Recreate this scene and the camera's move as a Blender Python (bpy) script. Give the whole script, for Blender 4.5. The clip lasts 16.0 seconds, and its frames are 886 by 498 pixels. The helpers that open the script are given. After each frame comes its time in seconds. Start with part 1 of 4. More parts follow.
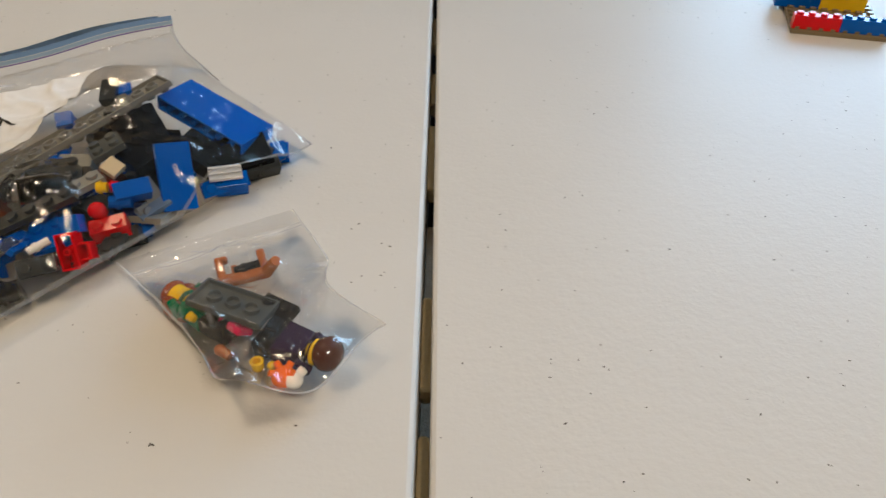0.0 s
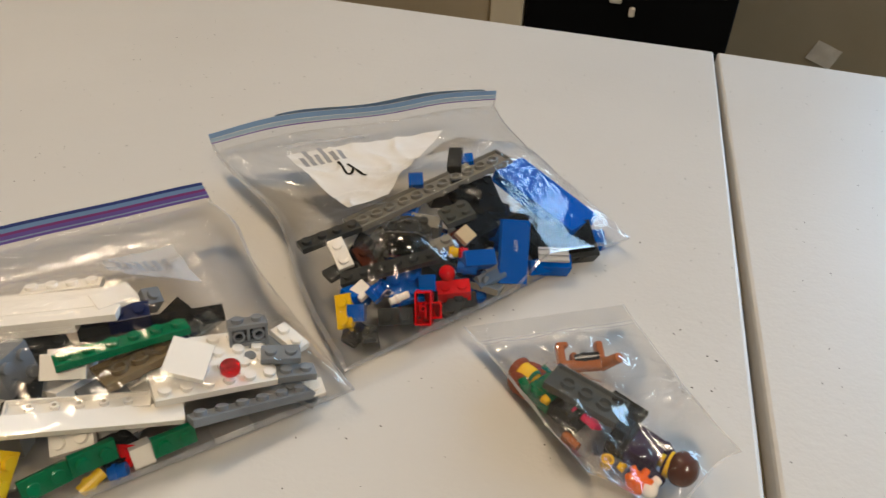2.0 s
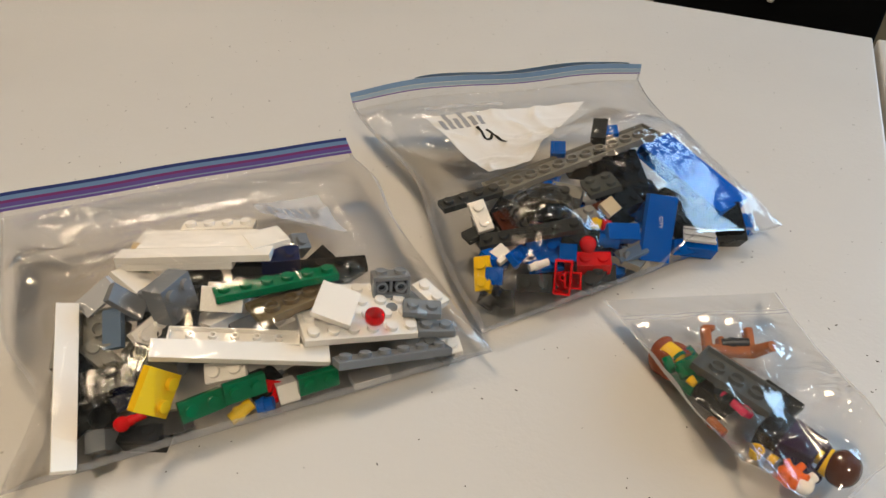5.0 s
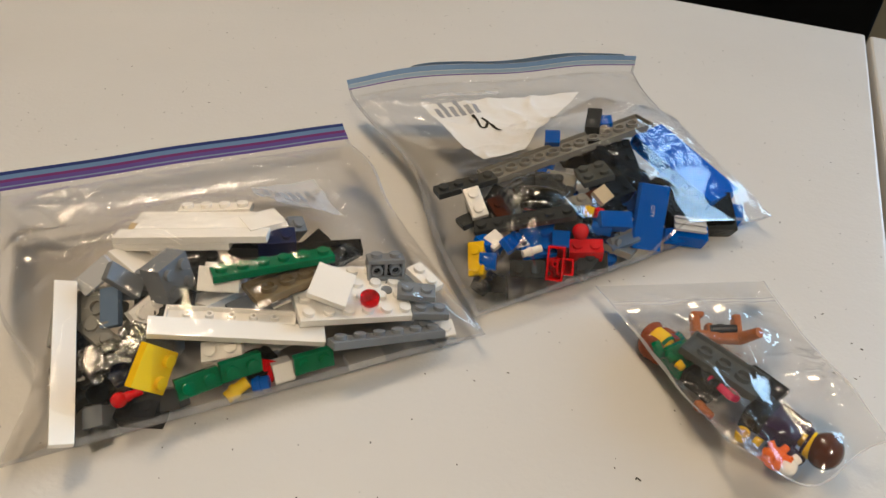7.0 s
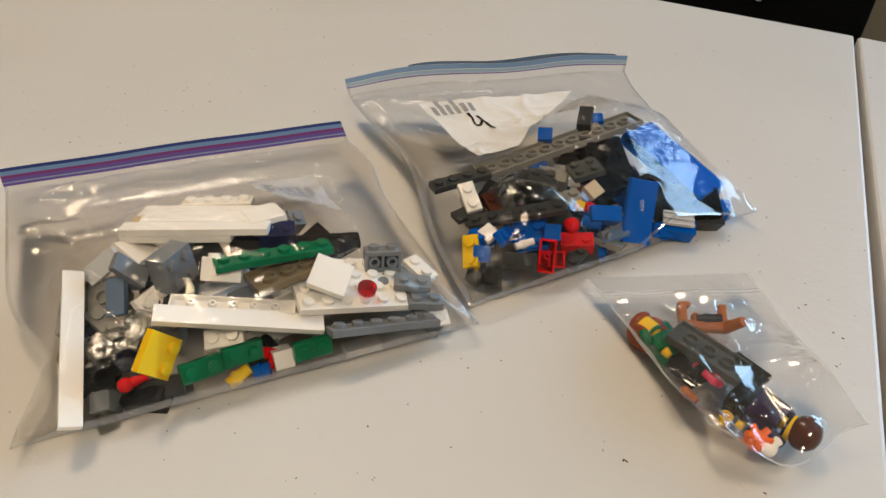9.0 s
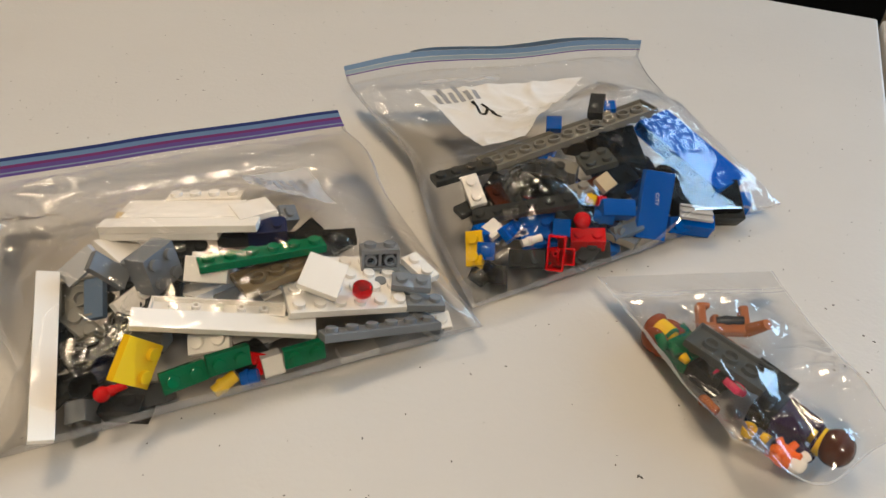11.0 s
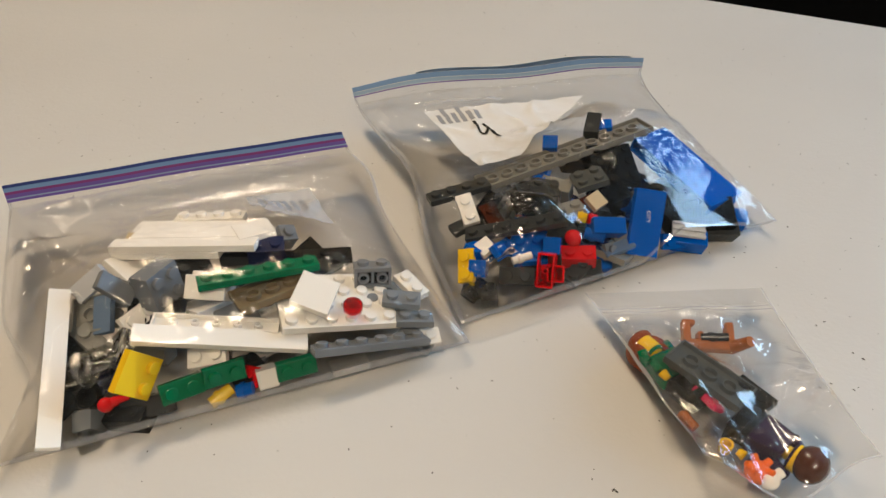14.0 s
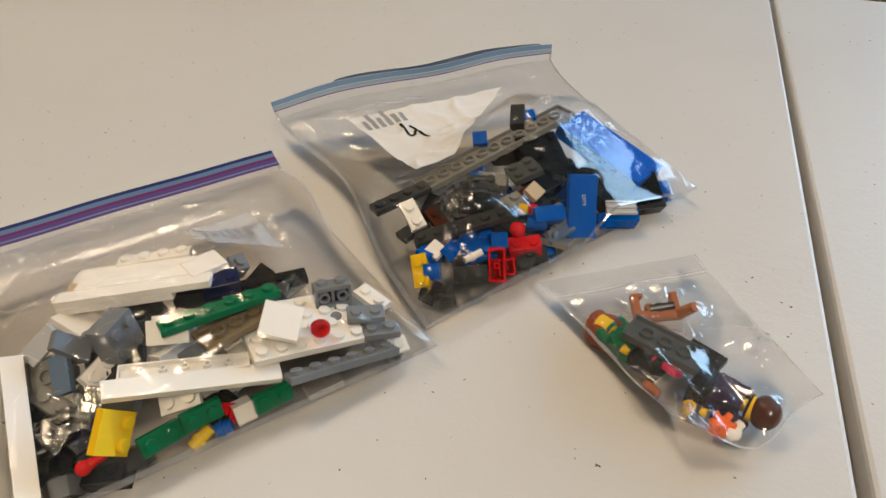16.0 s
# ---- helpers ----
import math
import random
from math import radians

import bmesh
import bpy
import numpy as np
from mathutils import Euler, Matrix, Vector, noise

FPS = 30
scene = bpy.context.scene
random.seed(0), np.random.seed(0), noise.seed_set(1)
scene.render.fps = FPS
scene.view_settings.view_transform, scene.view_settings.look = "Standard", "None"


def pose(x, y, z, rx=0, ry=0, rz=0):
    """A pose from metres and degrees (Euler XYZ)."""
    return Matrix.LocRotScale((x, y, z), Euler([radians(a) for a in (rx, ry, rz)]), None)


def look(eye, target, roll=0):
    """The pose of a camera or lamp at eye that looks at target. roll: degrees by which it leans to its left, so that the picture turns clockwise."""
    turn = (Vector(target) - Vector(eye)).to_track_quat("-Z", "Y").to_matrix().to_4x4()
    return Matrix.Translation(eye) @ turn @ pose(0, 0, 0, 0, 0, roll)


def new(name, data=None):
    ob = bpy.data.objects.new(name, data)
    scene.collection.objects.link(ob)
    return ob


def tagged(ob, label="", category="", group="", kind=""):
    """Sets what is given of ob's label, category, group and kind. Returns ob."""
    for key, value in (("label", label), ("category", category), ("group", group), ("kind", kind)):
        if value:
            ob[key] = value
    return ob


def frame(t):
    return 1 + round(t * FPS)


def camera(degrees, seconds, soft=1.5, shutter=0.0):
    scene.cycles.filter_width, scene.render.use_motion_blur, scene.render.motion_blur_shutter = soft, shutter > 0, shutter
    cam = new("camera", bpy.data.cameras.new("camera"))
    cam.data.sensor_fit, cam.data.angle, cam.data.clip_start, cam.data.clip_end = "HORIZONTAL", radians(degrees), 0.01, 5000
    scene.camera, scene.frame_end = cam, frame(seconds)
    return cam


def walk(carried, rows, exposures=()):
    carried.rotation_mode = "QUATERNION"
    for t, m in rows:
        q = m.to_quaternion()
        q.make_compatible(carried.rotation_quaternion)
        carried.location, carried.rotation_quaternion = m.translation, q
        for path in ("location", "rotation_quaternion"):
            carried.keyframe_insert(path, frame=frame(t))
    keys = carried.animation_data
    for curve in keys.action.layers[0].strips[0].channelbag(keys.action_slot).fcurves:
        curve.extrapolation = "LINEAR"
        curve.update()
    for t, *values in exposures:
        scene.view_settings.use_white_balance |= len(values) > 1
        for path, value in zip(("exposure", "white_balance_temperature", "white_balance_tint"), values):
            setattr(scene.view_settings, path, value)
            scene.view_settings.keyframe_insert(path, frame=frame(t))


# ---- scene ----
cam = camera(64.71, 16.0, shutter=0.2)
PATH = [
    (0, (0.01084, -0.00599, 0.20523), (0.00908, 0.30138, -0.05073), -0.211),
    (0.5, (-0.01204, -0.00881, 0.20479), (-0.04115, 0.29426, -0.05463), -0.655),
    (1, (-0.03066, -0.00814, 0.21617), (-0.07574, 0.28312, -0.05426), -1.775),
    (1.5, (-0.05042, -0.01339, 0.21788), (-0.10531, 0.29207, -0.03448), -0.319),
    (2, (-0.08206, -0.01372, 0.22485), (-0.16058, 0.30079, -0.00949), 2.290),
    (2.5, (-0.09212, -0.00979, 0.21992), (-0.19286, 0.29780, -0.01510), 1.177),
    (3, (-0.10355, -0.00938, 0.21690), (-0.21574, 0.29174, -0.02130), 1.208),
    (3.5, (-0.10420, -0.00804, 0.21390), (-0.22269, 0.28895, -0.02643), 1.273),
    (4, (-0.10389, -0.01819, 0.21498), (-0.22879, 0.27269, -0.02955), 1.300),
    (6.3, (-0.10281, -0.02456, 0.21376), (-0.22481, 0.27036, -0.02736), 2.137),
    (6.5, (-0.10360, -0.02502, 0.21556), (-0.22360, 0.26848, -0.02828), 2.776),
    (7, (-0.10150, -0.02863, 0.21373), (-0.22177, 0.26325, -0.03191), 2.648),
    (7.5, (-0.10339, -0.02758, 0.21321), (-0.22248, 0.26485, -0.03235), 3.078),
    (8, (-0.10231, -0.03225, 0.21351), (-0.21996, 0.26009, -0.03286), 3.441),
    (8.5, (-0.09861, -0.03681, 0.21558), (-0.21861, 0.25480, -0.03052), 3.256),
    (9, (-0.09631, -0.03762, 0.21656), (-0.21570, 0.25533, -0.02824), 2.763),
    (9.5, (-0.10217, -0.02874, 0.21660), (-0.22220, 0.26586, -0.02590), 3.047),
    (9.7, (-0.10286, -0.02762, 0.21155), (-0.21436, 0.26582, -0.03636), 3.712),
    (11.8, (-0.09443, -0.01321, 0.20588), (-0.22469, 0.27193, -0.04258), 1.366),
    (12, (-0.09269, -0.01202, 0.20556), (-0.22368, 0.27345, -0.04213), 1.381),
    (12.5, (-0.09130, -0.01259, 0.20761), (-0.22350, 0.27324, -0.03902), 1.179),
    (13, (-0.08900, -0.01533, 0.20959), (-0.22125, 0.26685, -0.04116), 0.858),
    (13.5, (-0.08373, -0.01830, 0.21243), (-0.22285, 0.26291, -0.03570), 0.042),
    (14, (-0.07917, -0.01706, 0.21661), (-0.22301, 0.26429, -0.02864), -0.467),
    (14.5, (-0.07832, -0.01952, 0.21969), (-0.21923, 0.25937, -0.03004), -0.345),
    (15, (-0.09118, -0.02306, 0.23222), (-0.21959, 0.26333, -0.01576), 0.717),
    (15.5, (-0.10084, -0.02145, 0.23086), (-0.21471, 0.26969, -0.01869), -1.125),
    (16, (-0.09726, -0.02303, 0.22940), (-0.19116, 0.27145, -0.02451), -2.130),
]
walk(cam, [(t, look(eye, target, roll)) for t, eye, target, roll in PATH], [(0.0, -0.14), (1.0, -0.15), (2.5, -0.07), (16.0, -0.07)])

# ---- light ----
# The table tops lie at z = 0; the floor is 0.74 m lower.
FLOOR, CEIL = -0.74, 1.76
world = bpy.data.worlds.new("sky")
scene.world = world
world.use_nodes = True
sky = world.node_tree.nodes.new("ShaderNodeTexSky")
sky.sky_type, sky.sun_disc, sky.sun_elevation, sky.sun_rotation = "NISHITA", False, radians(35), radians(60)
world.node_tree.links.new(sky.outputs[0], world.node_tree.nodes["Background"].inputs[0])
world.node_tree.nodes["Background"].inputs[1].default_value = 0.1


def area_lamp(name, eye, target, w, h, watts, colour):
    data = bpy.data.lights.new(name, "AREA")
    data.shape, data.size, data.size_y, data.energy, data.color = "RECTANGLE", w, h, watts, colour
    ob = new(name, data)
    ob.matrix_world = look(eye, target)
    return ob


# daylight in the opening of the window, and warm ceiling panels
area_lamp("window_daylight", (1.6, 2.06, 0.92), (1.6, 0, 0.92), 1.74, 1.30, 60, (0.34, 0.64, 1.0))
# Unseen panels; the two weak ones are added to put glints on the film.
LAMPS = ((-0.8, 0.5, 12.5, 0.28, (1.0, 0.75, 0.48)), (0.7, -0.9, 27.8, 0.46, (1.0, 0.81, 0.59)), (-2.1, -0.9, 3.0, 0.20, (1.0, 0.76, 0.5)), (-2.2, 1.2, 3.0, 0.20, (1.0, 0.74, 0.46)))
for lx, ly, watts, size, colour in LAMPS:
    area_lamp("ceiling_lamp", (lx, ly, CEIL - 0.065), (lx, ly, 0), size, size, watts, colour)


# ---- materials ----
def mat(name):
    m = bpy.data.materials.new(name)
    m.use_nodes = True
    return m, m.node_tree, m.node_tree.nodes["Principled BSDF"]


def node(tree, kind, **values):
    n = tree.nodes.new(kind)
    for key, value in values.items():
        n.inputs[key].default_value = value
    return n


def coords(tree, scale=1.0, space="Object"):
    c = tree.nodes.new("ShaderNodeTexCoord")
    mp = tree.nodes.new("ShaderNodeMapping")
    mp.inputs["Scale"].default_value = (scale, scale, scale)
    tree.links.new(c.outputs[space], mp.inputs[0])
    return mp.outputs[0]


def noise_tex(tree, vec, scale, detail=3.0, rough=0.5):
    n = node(tree, "ShaderNodeTexNoise", Scale=scale, Detail=detail, Roughness=rough)
    tree.links.new(vec, n.inputs["Vector"])
    return n.outputs["Fac"]


def ramp(tree, fac, stops):
    r = tree.nodes.new("ShaderNodeValToRGB")
    while len(r.color_ramp.elements) < len(stops):
        r.color_ramp.elements.new(0.5)
    for e, (p, c) in zip(r.color_ramp.elements, stops):
        e.position, e.color = p, (*c, 1)
    tree.links.new(fac, r.inputs[0])
    return r.outputs[0]


def bump(tree, bsdf, height, strength, distance):
    b = node(tree, "ShaderNodeBump", Strength=strength, Distance=distance)
    tree.links.new(height, b.inputs["Height"])
    tree.links.new(b.outputs[0], bsdf.inputs["Normal"])
    return b


def plastic(name, colour, rough=0.13, wear=0.06):
    """Moulded brick plastic: glossy, with faint scuffs and a little tone from piece to piece."""
    m, t, b = mat(name)
    vec = coords(t)
    fine = noise_tex(t, vec, 900, 4)
    info = t.nodes.new("ShaderNodeObjectInfo")
    hsv = node(t, "ShaderNodeHueSaturation", Color=(*colour, 1))
    mr = node(t, "ShaderNodeMapRange", **{"To Min": 1 - wear, "To Max": 1 + wear})
    t.links.new(info.outputs["Random"], mr.inputs["Value"])
    t.links.new(mr.outputs[0], hsv.inputs["Value"])
    t.links.new(hsv.outputs[0], b.inputs["Base Color"])
    r = node(t, "ShaderNodeMapRange", **{"To Min": rough * 0.7, "To Max": rough * 1.5})
    t.links.new(fine, r.inputs["Value"])
    t.links.new(r.outputs[0], b.inputs["Roughness"])
    b.inputs["Specular IOR Level"].default_value = 0.22
    bump(t, b, noise_tex(t, vec, 350, 3), 0.05, 0.001)
    return m


WHITE = plastic("white_plastic", (0.87, 0.835, 0.77))
GREY = plastic("light_grey_plastic", (0.19, 0.205, 0.22))
PALE = plastic("pale_grey_plastic", (0.50, 0.51, 0.52))
MID = plastic("grey_plastic", (0.24, 0.235, 0.21))
SLATE = plastic("slate_grey_plastic", (0.075, 0.082, 0.078))
DARK = plastic("dark_grey_plastic", (0.042, 0.045, 0.045))
BLACK = plastic("black_plastic", (0.007, 0.008, 0.009))
BLUE = plastic("blue_plastic", (0.0, 0.095, 0.45))
NAVY = plastic("dark_blue_plastic", (0.012, 0.02, 0.07))
SAND = plastic("sand_blue_plastic", (0.13, 0.19, 0.28))
GREEN = plastic("green_plastic", (0.0, 0.14, 0.055))
RED = plastic("red_plastic", (0.65, 0.004, 0.008))
YELLOW = plastic("yellow_plastic", (0.82, 0.52, 0.014))
TAN = plastic("tan_plastic", (0.58, 0.47, 0.30))
DKTAN = plastic("dark_tan_plastic", (0.19, 0.145, 0.085))
BROWN = plastic("reddish_brown_plastic", (0.075, 0.020, 0.010))
NOUGAT = plastic("orange_brown_plastic", (0.38, 0.13, 0.05))
AUBURN = plastic("auburn_plastic", (0.24, 0.05, 0.015))
ORANGE = plastic("orange_plastic", (0.85, 0.16, 0.01))
PURPLE = plastic("dark_purple_plastic", (0.020, 0.008, 0.030))
PINK = plastic("pink_plastic", (0.60, 0.02, 0.09))
INK = plastic("black_ink", (0.01, 0.01, 0.01), 0.4)
PRINT = plastic("white_print", (0.78, 0.78, 0.78), 0.45)
GREYPRINT = plastic("grey_print", (0.30, 0.31, 0.34), 0.45)
ZIP_NAVY = plastic("navy_zip_plastic", (0.035, 0.055, 0.22), 0.3)
ZIP_SKY = plastic("light_blue_zip_plastic", (0.30, 0.42, 0.56), 0.3)
ZIP_BLUE = plastic("dull_blue_zip_plastic", (0.17, 0.29, 0.50), 0.3)
ZIP_PINK = plastic("magenta_zip_plastic", (0.24, 0.05, 0.20), 0.3)
ZIP_VIOLET = plastic("violet_zip_plastic", (0.15, 0.095, 0.34), 0.3)


def clear_plastic(name, tint, gloss=0.9, milk=0.03):
    """Thin clear material: light goes straight through, with a surface gloss that grows at grazing angles."""
    m, t, b = mat(name)
    t.nodes.remove(b)
    out = t.nodes["Material Output"]
    clear = node(t, "ShaderNodeBsdfTransparent", Color=(*tint, 1))
    shine = node(t, "ShaderNodeBsdfGlossy", Color=(1, 1, 1, 1), Roughness=0.016)
    haze = node(t, "ShaderNodeBsdfDiffuse", Color=(0.8, 0.8, 0.82, 1))
    fres = node(t, "ShaderNodeFresnel", IOR=1.5)
    mul = t.nodes.new("ShaderNodeMath")
    mul.operation, mul.inputs[1].default_value, mul.use_clamp = "MULTIPLY", gloss, True
    t.links.new(fres.outputs[0], mul.inputs[0])
    mix1, mix2 = t.nodes.new("ShaderNodeMixShader"), t.nodes.new("ShaderNodeMixShader")
    mix1.inputs[0].default_value = milk
    t.links.new(clear.outputs[0], mix1.inputs[1])
    t.links.new(haze.outputs[0], mix1.inputs[2])
    t.links.new(mul.outputs[0], mix2.inputs[0])
    t.links.new(mix1.outputs[0], mix2.inputs[1])
    t.links.new(shine.outputs[0], mix2.inputs[2])
    t.links.new(mix2.outputs[0], out.inputs[0])
    vec = coords(t)
    bm_ = node(t, "ShaderNodeBump", Strength=0.12, Distance=0.002)
    t.links.new(noise_tex(t, vec, 120, 4, 0.6), bm_.inputs["Height"])
    for s in (shine, fres):
        t.links.new(bm_.outputs[0], s.inputs["Normal"])
    return m


FILM = clear_plastic("clear_bag_film", (0.972, 0.973, 0.98), 0.8, 0.003)
SMALL_FILM = clear_plastic("milky_bag_film", (0.965, 0.965, 0.97), 1.3, 0.03)
# Back sheet tinted darker, in place of the shade the front film would cast.
BACK = clear_plastic("shaded_bag_film", (0.875, 0.865, 0.85), 1.0, 0.015)
CLEAN_BACK = clear_plastic("clean_bag_film", (0.935, 0.93, 0.92), 1.0, 0.012)
# Bluish tint stands in for window light reflected in this bag's film.
SKY_TINT_BACK = clear_plastic("sky_tinted_film", (0.895, 0.905, 0.915), 1.2, 0.015)
# Milky welded edges; the extra white also stands in for their bright highlights.
SEAM = clear_plastic("welded_film_edge", (0.90, 0.91, 0.93), 1.6, 0.18)
CLEAR_EDGE = clear_plastic("clear_heavy_film_edge", (0.93, 0.93, 0.94), 1.6, 0.42)
FAINT = clear_plastic("faint_white_print", (0.85, 0.85, 0.85), 0.8, 0.36)
CLEAR = clear_plastic("clear_brick_plastic", (0.86, 0.86, 0.82), 1.4, 0.01)

SMOKE = clear_plastic("smoky_clear_plastic", (0.42, 0.41, 0.37), 2.0, 0.0)
CLEAR_RED = clear_plastic("clear_red_plastic", (0.88, 0.03, 0.05), 1.2, 0.0)


def table_material():
    m, t, b = mat("white_table_plastic")
    vec = coords(t)
    tone = ramp(t, noise_tex(t, vec, 4, 4), [(0.3, (0.565, 0.55, 0.525)), (0.7, (0.605, 0.59, 0.565))])
    specks = node(t, "ShaderNodeTexVoronoi", Scale=70.0)
    t.links.new(vec, specks.inputs["Vector"])
    dots = ramp(t, specks.outputs["Distance"], [(0.035, (0, 0, 0)), (0.06, (1, 1, 1))])
    keep = ramp(t, noise_tex(t, vec, 23, 2), [(0.52, (1, 1, 1)), (0.58, (0, 0, 0))])
    show = t.nodes.new("ShaderNodeMath")
    show.operation = "MAXIMUM"
    t.links.new(dots, show.inputs[0])
    t.links.new(keep, show.inputs[1])
    mix = t.nodes.new("ShaderNodeMix")
    mix.data_type = "RGBA"
    mix.inputs["A"].default_value = (0.36, 0.34, 0.31, 1)
    t.links.new(show.outputs[0], mix.inputs["Factor"])
    t.links.new(tone, mix.inputs["B"])
    t.links.new(mix.outputs["Result"], b.inputs["Base Color"])
    b.inputs["Roughness"].default_value = 0.44
    b.inputs["Specular IOR Level"].default_value = 0.19
    grain = t.nodes.new("ShaderNodeMath")
    grain.operation = "ADD"
    t.links.new(noise_tex(t, vec, 420, 3, 0.6), grain.inputs[0])
    t.links.new(noise_tex(t, vec, 150, 2), grain.inputs[1])
    bump(t, b, grain.outputs[0], 0.20, 0.0007)
    return m


def painted(name, a, c, scale, rough=0.8, relief=0.3, dist=0.004):
    m, t, b = mat(name)
    vec = coords(t)
    t.links.new(ramp(t, noise_tex(t, vec, scale, 5), [(0.3, a), (0.7, c)]), b.inputs["Base Color"])
    b.inputs["Roughness"].default_value = rough
    bump(t, b, noise_tex(t, vec, scale * 7, 3), relief, dist)
    return m


TABLE = table_material()
CARPET = painted("olive_brown_carpet", (0.11, 0.09, 0.065), (0.16, 0.135, 0.10), 30, 0.95, 0.8)
WALLPAINT = painted("beige_wall_paint", (0.33, 0.28, 0.195), (0.37, 0.315, 0.225), 5)
CEILPAINT = painted("white_ceiling_paint", (0.31, 0.30, 0.28), (0.35, 0.34, 0.32), 6)
TRIMPAINT = painted("cream_trim_paint", (0.58, 0.52, 0.40), (0.63, 0.57, 0.45), 8, 0.5)
CABINET = painted("black_laminate", (0.002, 0.0022, 0.0028), (0.0035, 0.004, 0.005), 8, 0.55, 0.1)
CABINET.node_tree.nodes["Principled BSDF"].inputs["Specular IOR Level"].default_value = 0.1
STEEL = painted("grey_enamelled_steel", (0.25, 0.25, 0.25), (0.3, 0.3, 0.3), 20, 0.4, 0.1)
PAPER = painted("white_paper", (0.62, 0.58, 0.52), (0.70, 0.66, 0.60), 40, 0.9)
BUFF = painted("buff_edge_plastic", (0.42, 0.33, 0.18), (0.50, 0.40, 0.23), 60, 0.5)
CRUMB = painted("dark_crumb", (0.05, 0.045, 0.04), (0.12, 0.10, 0.08), 300)
LIT = bpy.data.materials.new("lit_diffuser")
LIT.use_nodes = True
LIT.node_tree.nodes["Principled BSDF"].inputs["Emission Color"].default_value = (1, 0.82, 0.6, 1)
LIT.node_tree.nodes["Principled BSDF"].inputs["Emission Strength"].default_value = 2.0
DAY = bpy.data.materials.new("daylight_backdrop")
DAY.use_nodes = True
DAY.node_tree.nodes["Principled BSDF"].inputs["Emission Color"].default_value = (0.72, 0.86, 1, 1)
DAY.node_tree.nodes["Principled BSDF"].inputs["Emission Strength"].default_value = 3.0


# ---- mesh helpers ----
def add_box(bm, x0, y0, z0, x1, y1, z1, bevel=0.0, index=0):
    r = bmesh.ops.create_cube(bm, size=1.0, matrix=Matrix.Translation(((x0 + x1) / 2, (y0 + y1) / 2, (z0 + z1) / 2)) @ Matrix.Diagonal((x1 - x0, y1 - y0, z1 - z0, 1)))
    faces = {f for v in r["verts"] for f in v.link_faces}
    for f in faces:
        f.material_index = index
    if bevel:
        edges = {e for v in r["verts"] for e in v.link_edges}
        out = bmesh.ops.bevel(bm, geom=list(edges), offset=bevel, segments=2, profile=0.5, affect="EDGES")
        for f in out["faces"]:
            f.material_index = index
    return r


def add_rod(bm, m, r1, r2, depth, seg=16, index=0, caps=True):
    """A round bar along the local z of m, from 0 to depth."""
    r = bmesh.ops.create_cone(bm, cap_ends=caps, segments=seg, radius1=r1, radius2=r2, depth=depth, matrix=m @ Matrix.Translation((0, 0, depth / 2)))
    for f in {f for v in r["verts"] for f in v.link_faces}:
        f.material_index = index
    return r


def add_ball(bm, m, r, index=0, seg=16):
    out = bmesh.ops.create_uvsphere(bm, u_segments=seg, v_segments=seg // 2 + 2, radius=r, matrix=m)
    for f in {f for v in out["verts"] for f in v.link_faces}:
        f.material_index = index
        f.smooth = True


def mesh_of(bm, name, mats, scale=1.0):
    if scale != 1.0:
        bmesh.ops.scale(bm, vec=(scale,) * 3, verts=bm.verts)
    me = bpy.data.meshes.new(name)
    bm.to_mesh(me)
    bm.free()
    for m in mats if isinstance(mats, (list, tuple)) else (mats,):
        me.materials.append(m)
    return me


def part(name, bm, material, parent, label="", scale=1.0):
    ob = new(name, mesh_of(bm, name, material, scale))
    ob.parent = parent
    return tagged(ob, label)


def thing(name, label, category, group="", kind=""):
    return tagged(new(name), label, category, group, kind)


def solid(name, bm, material, label, category, group="", kind="", m=None, scale=1.0):
    ob = new(name, mesh_of(bm, name, material, scale))
    if m is not None:
        ob.matrix_world = m
    return tagged(ob, label, category, group, kind)


# ---- the room ----
X0, X1, Y0, Y1 = -3.0, 2.6, -2.6, 2.1


def slab(name, material, box, label, category="wall", bevel=0.0):
    bm = bmesh.new()
    add_box(bm, *box, bevel)
    return solid(name, bm, material, label, category, kind="structure")


slab("floor", CARPET, (X0 - 0.1, Y0 - 0.1, FLOOR - 0.1, X1 + 0.1, Y1 + 0.1, FLOOR), "olive brown carpet floor below the tables", "floor")
slab("ceiling", CEILPAINT, (X0 - 0.1, Y0 - 0.1, CEIL, X1 + 0.1, Y1 + 0.1, CEIL + 0.1), "plain white painted ceiling of the room", "ceiling")
slab("wall_east", WALLPAINT, (X1, Y0, FLOOR, X1 + 0.1, Y1, CEIL), "plain beige painted wall of the room")
slab("wall_south", WALLPAINT, (X0, Y0 - 0.1, FLOOR, X1, Y0, CEIL), "plain beige painted wall of the room")
slab("wall_west", WALLPAINT, (X0 - 0.1, Y0, FLOOR, X0, Y1, CEIL), "plain beige painted wall of the room")
WX0, WX1, WZ0, WZ1 = 0.7, 2.5, 0.24, 1.6
bm = bmesh.new()
for box in ((X0, Y1, FLOOR, WX0, Y1 + 0.1, CEIL), (WX1, Y1, FLOOR, X1, Y1 + 0.1, CEIL), (WX0, Y1, FLOOR, WX1, Y1 + 0.1, WZ0), (WX0, Y1, WZ1, WX1, Y1 + 0.1, CEIL)):
    add_box(bm, *box)
solid("wall_north", bm, WALLPAINT, "beige painted wall with a window opening", "wall", kind="structure")
win = thing("window_1", "white framed window letting in cool daylight", "window", kind="structure")
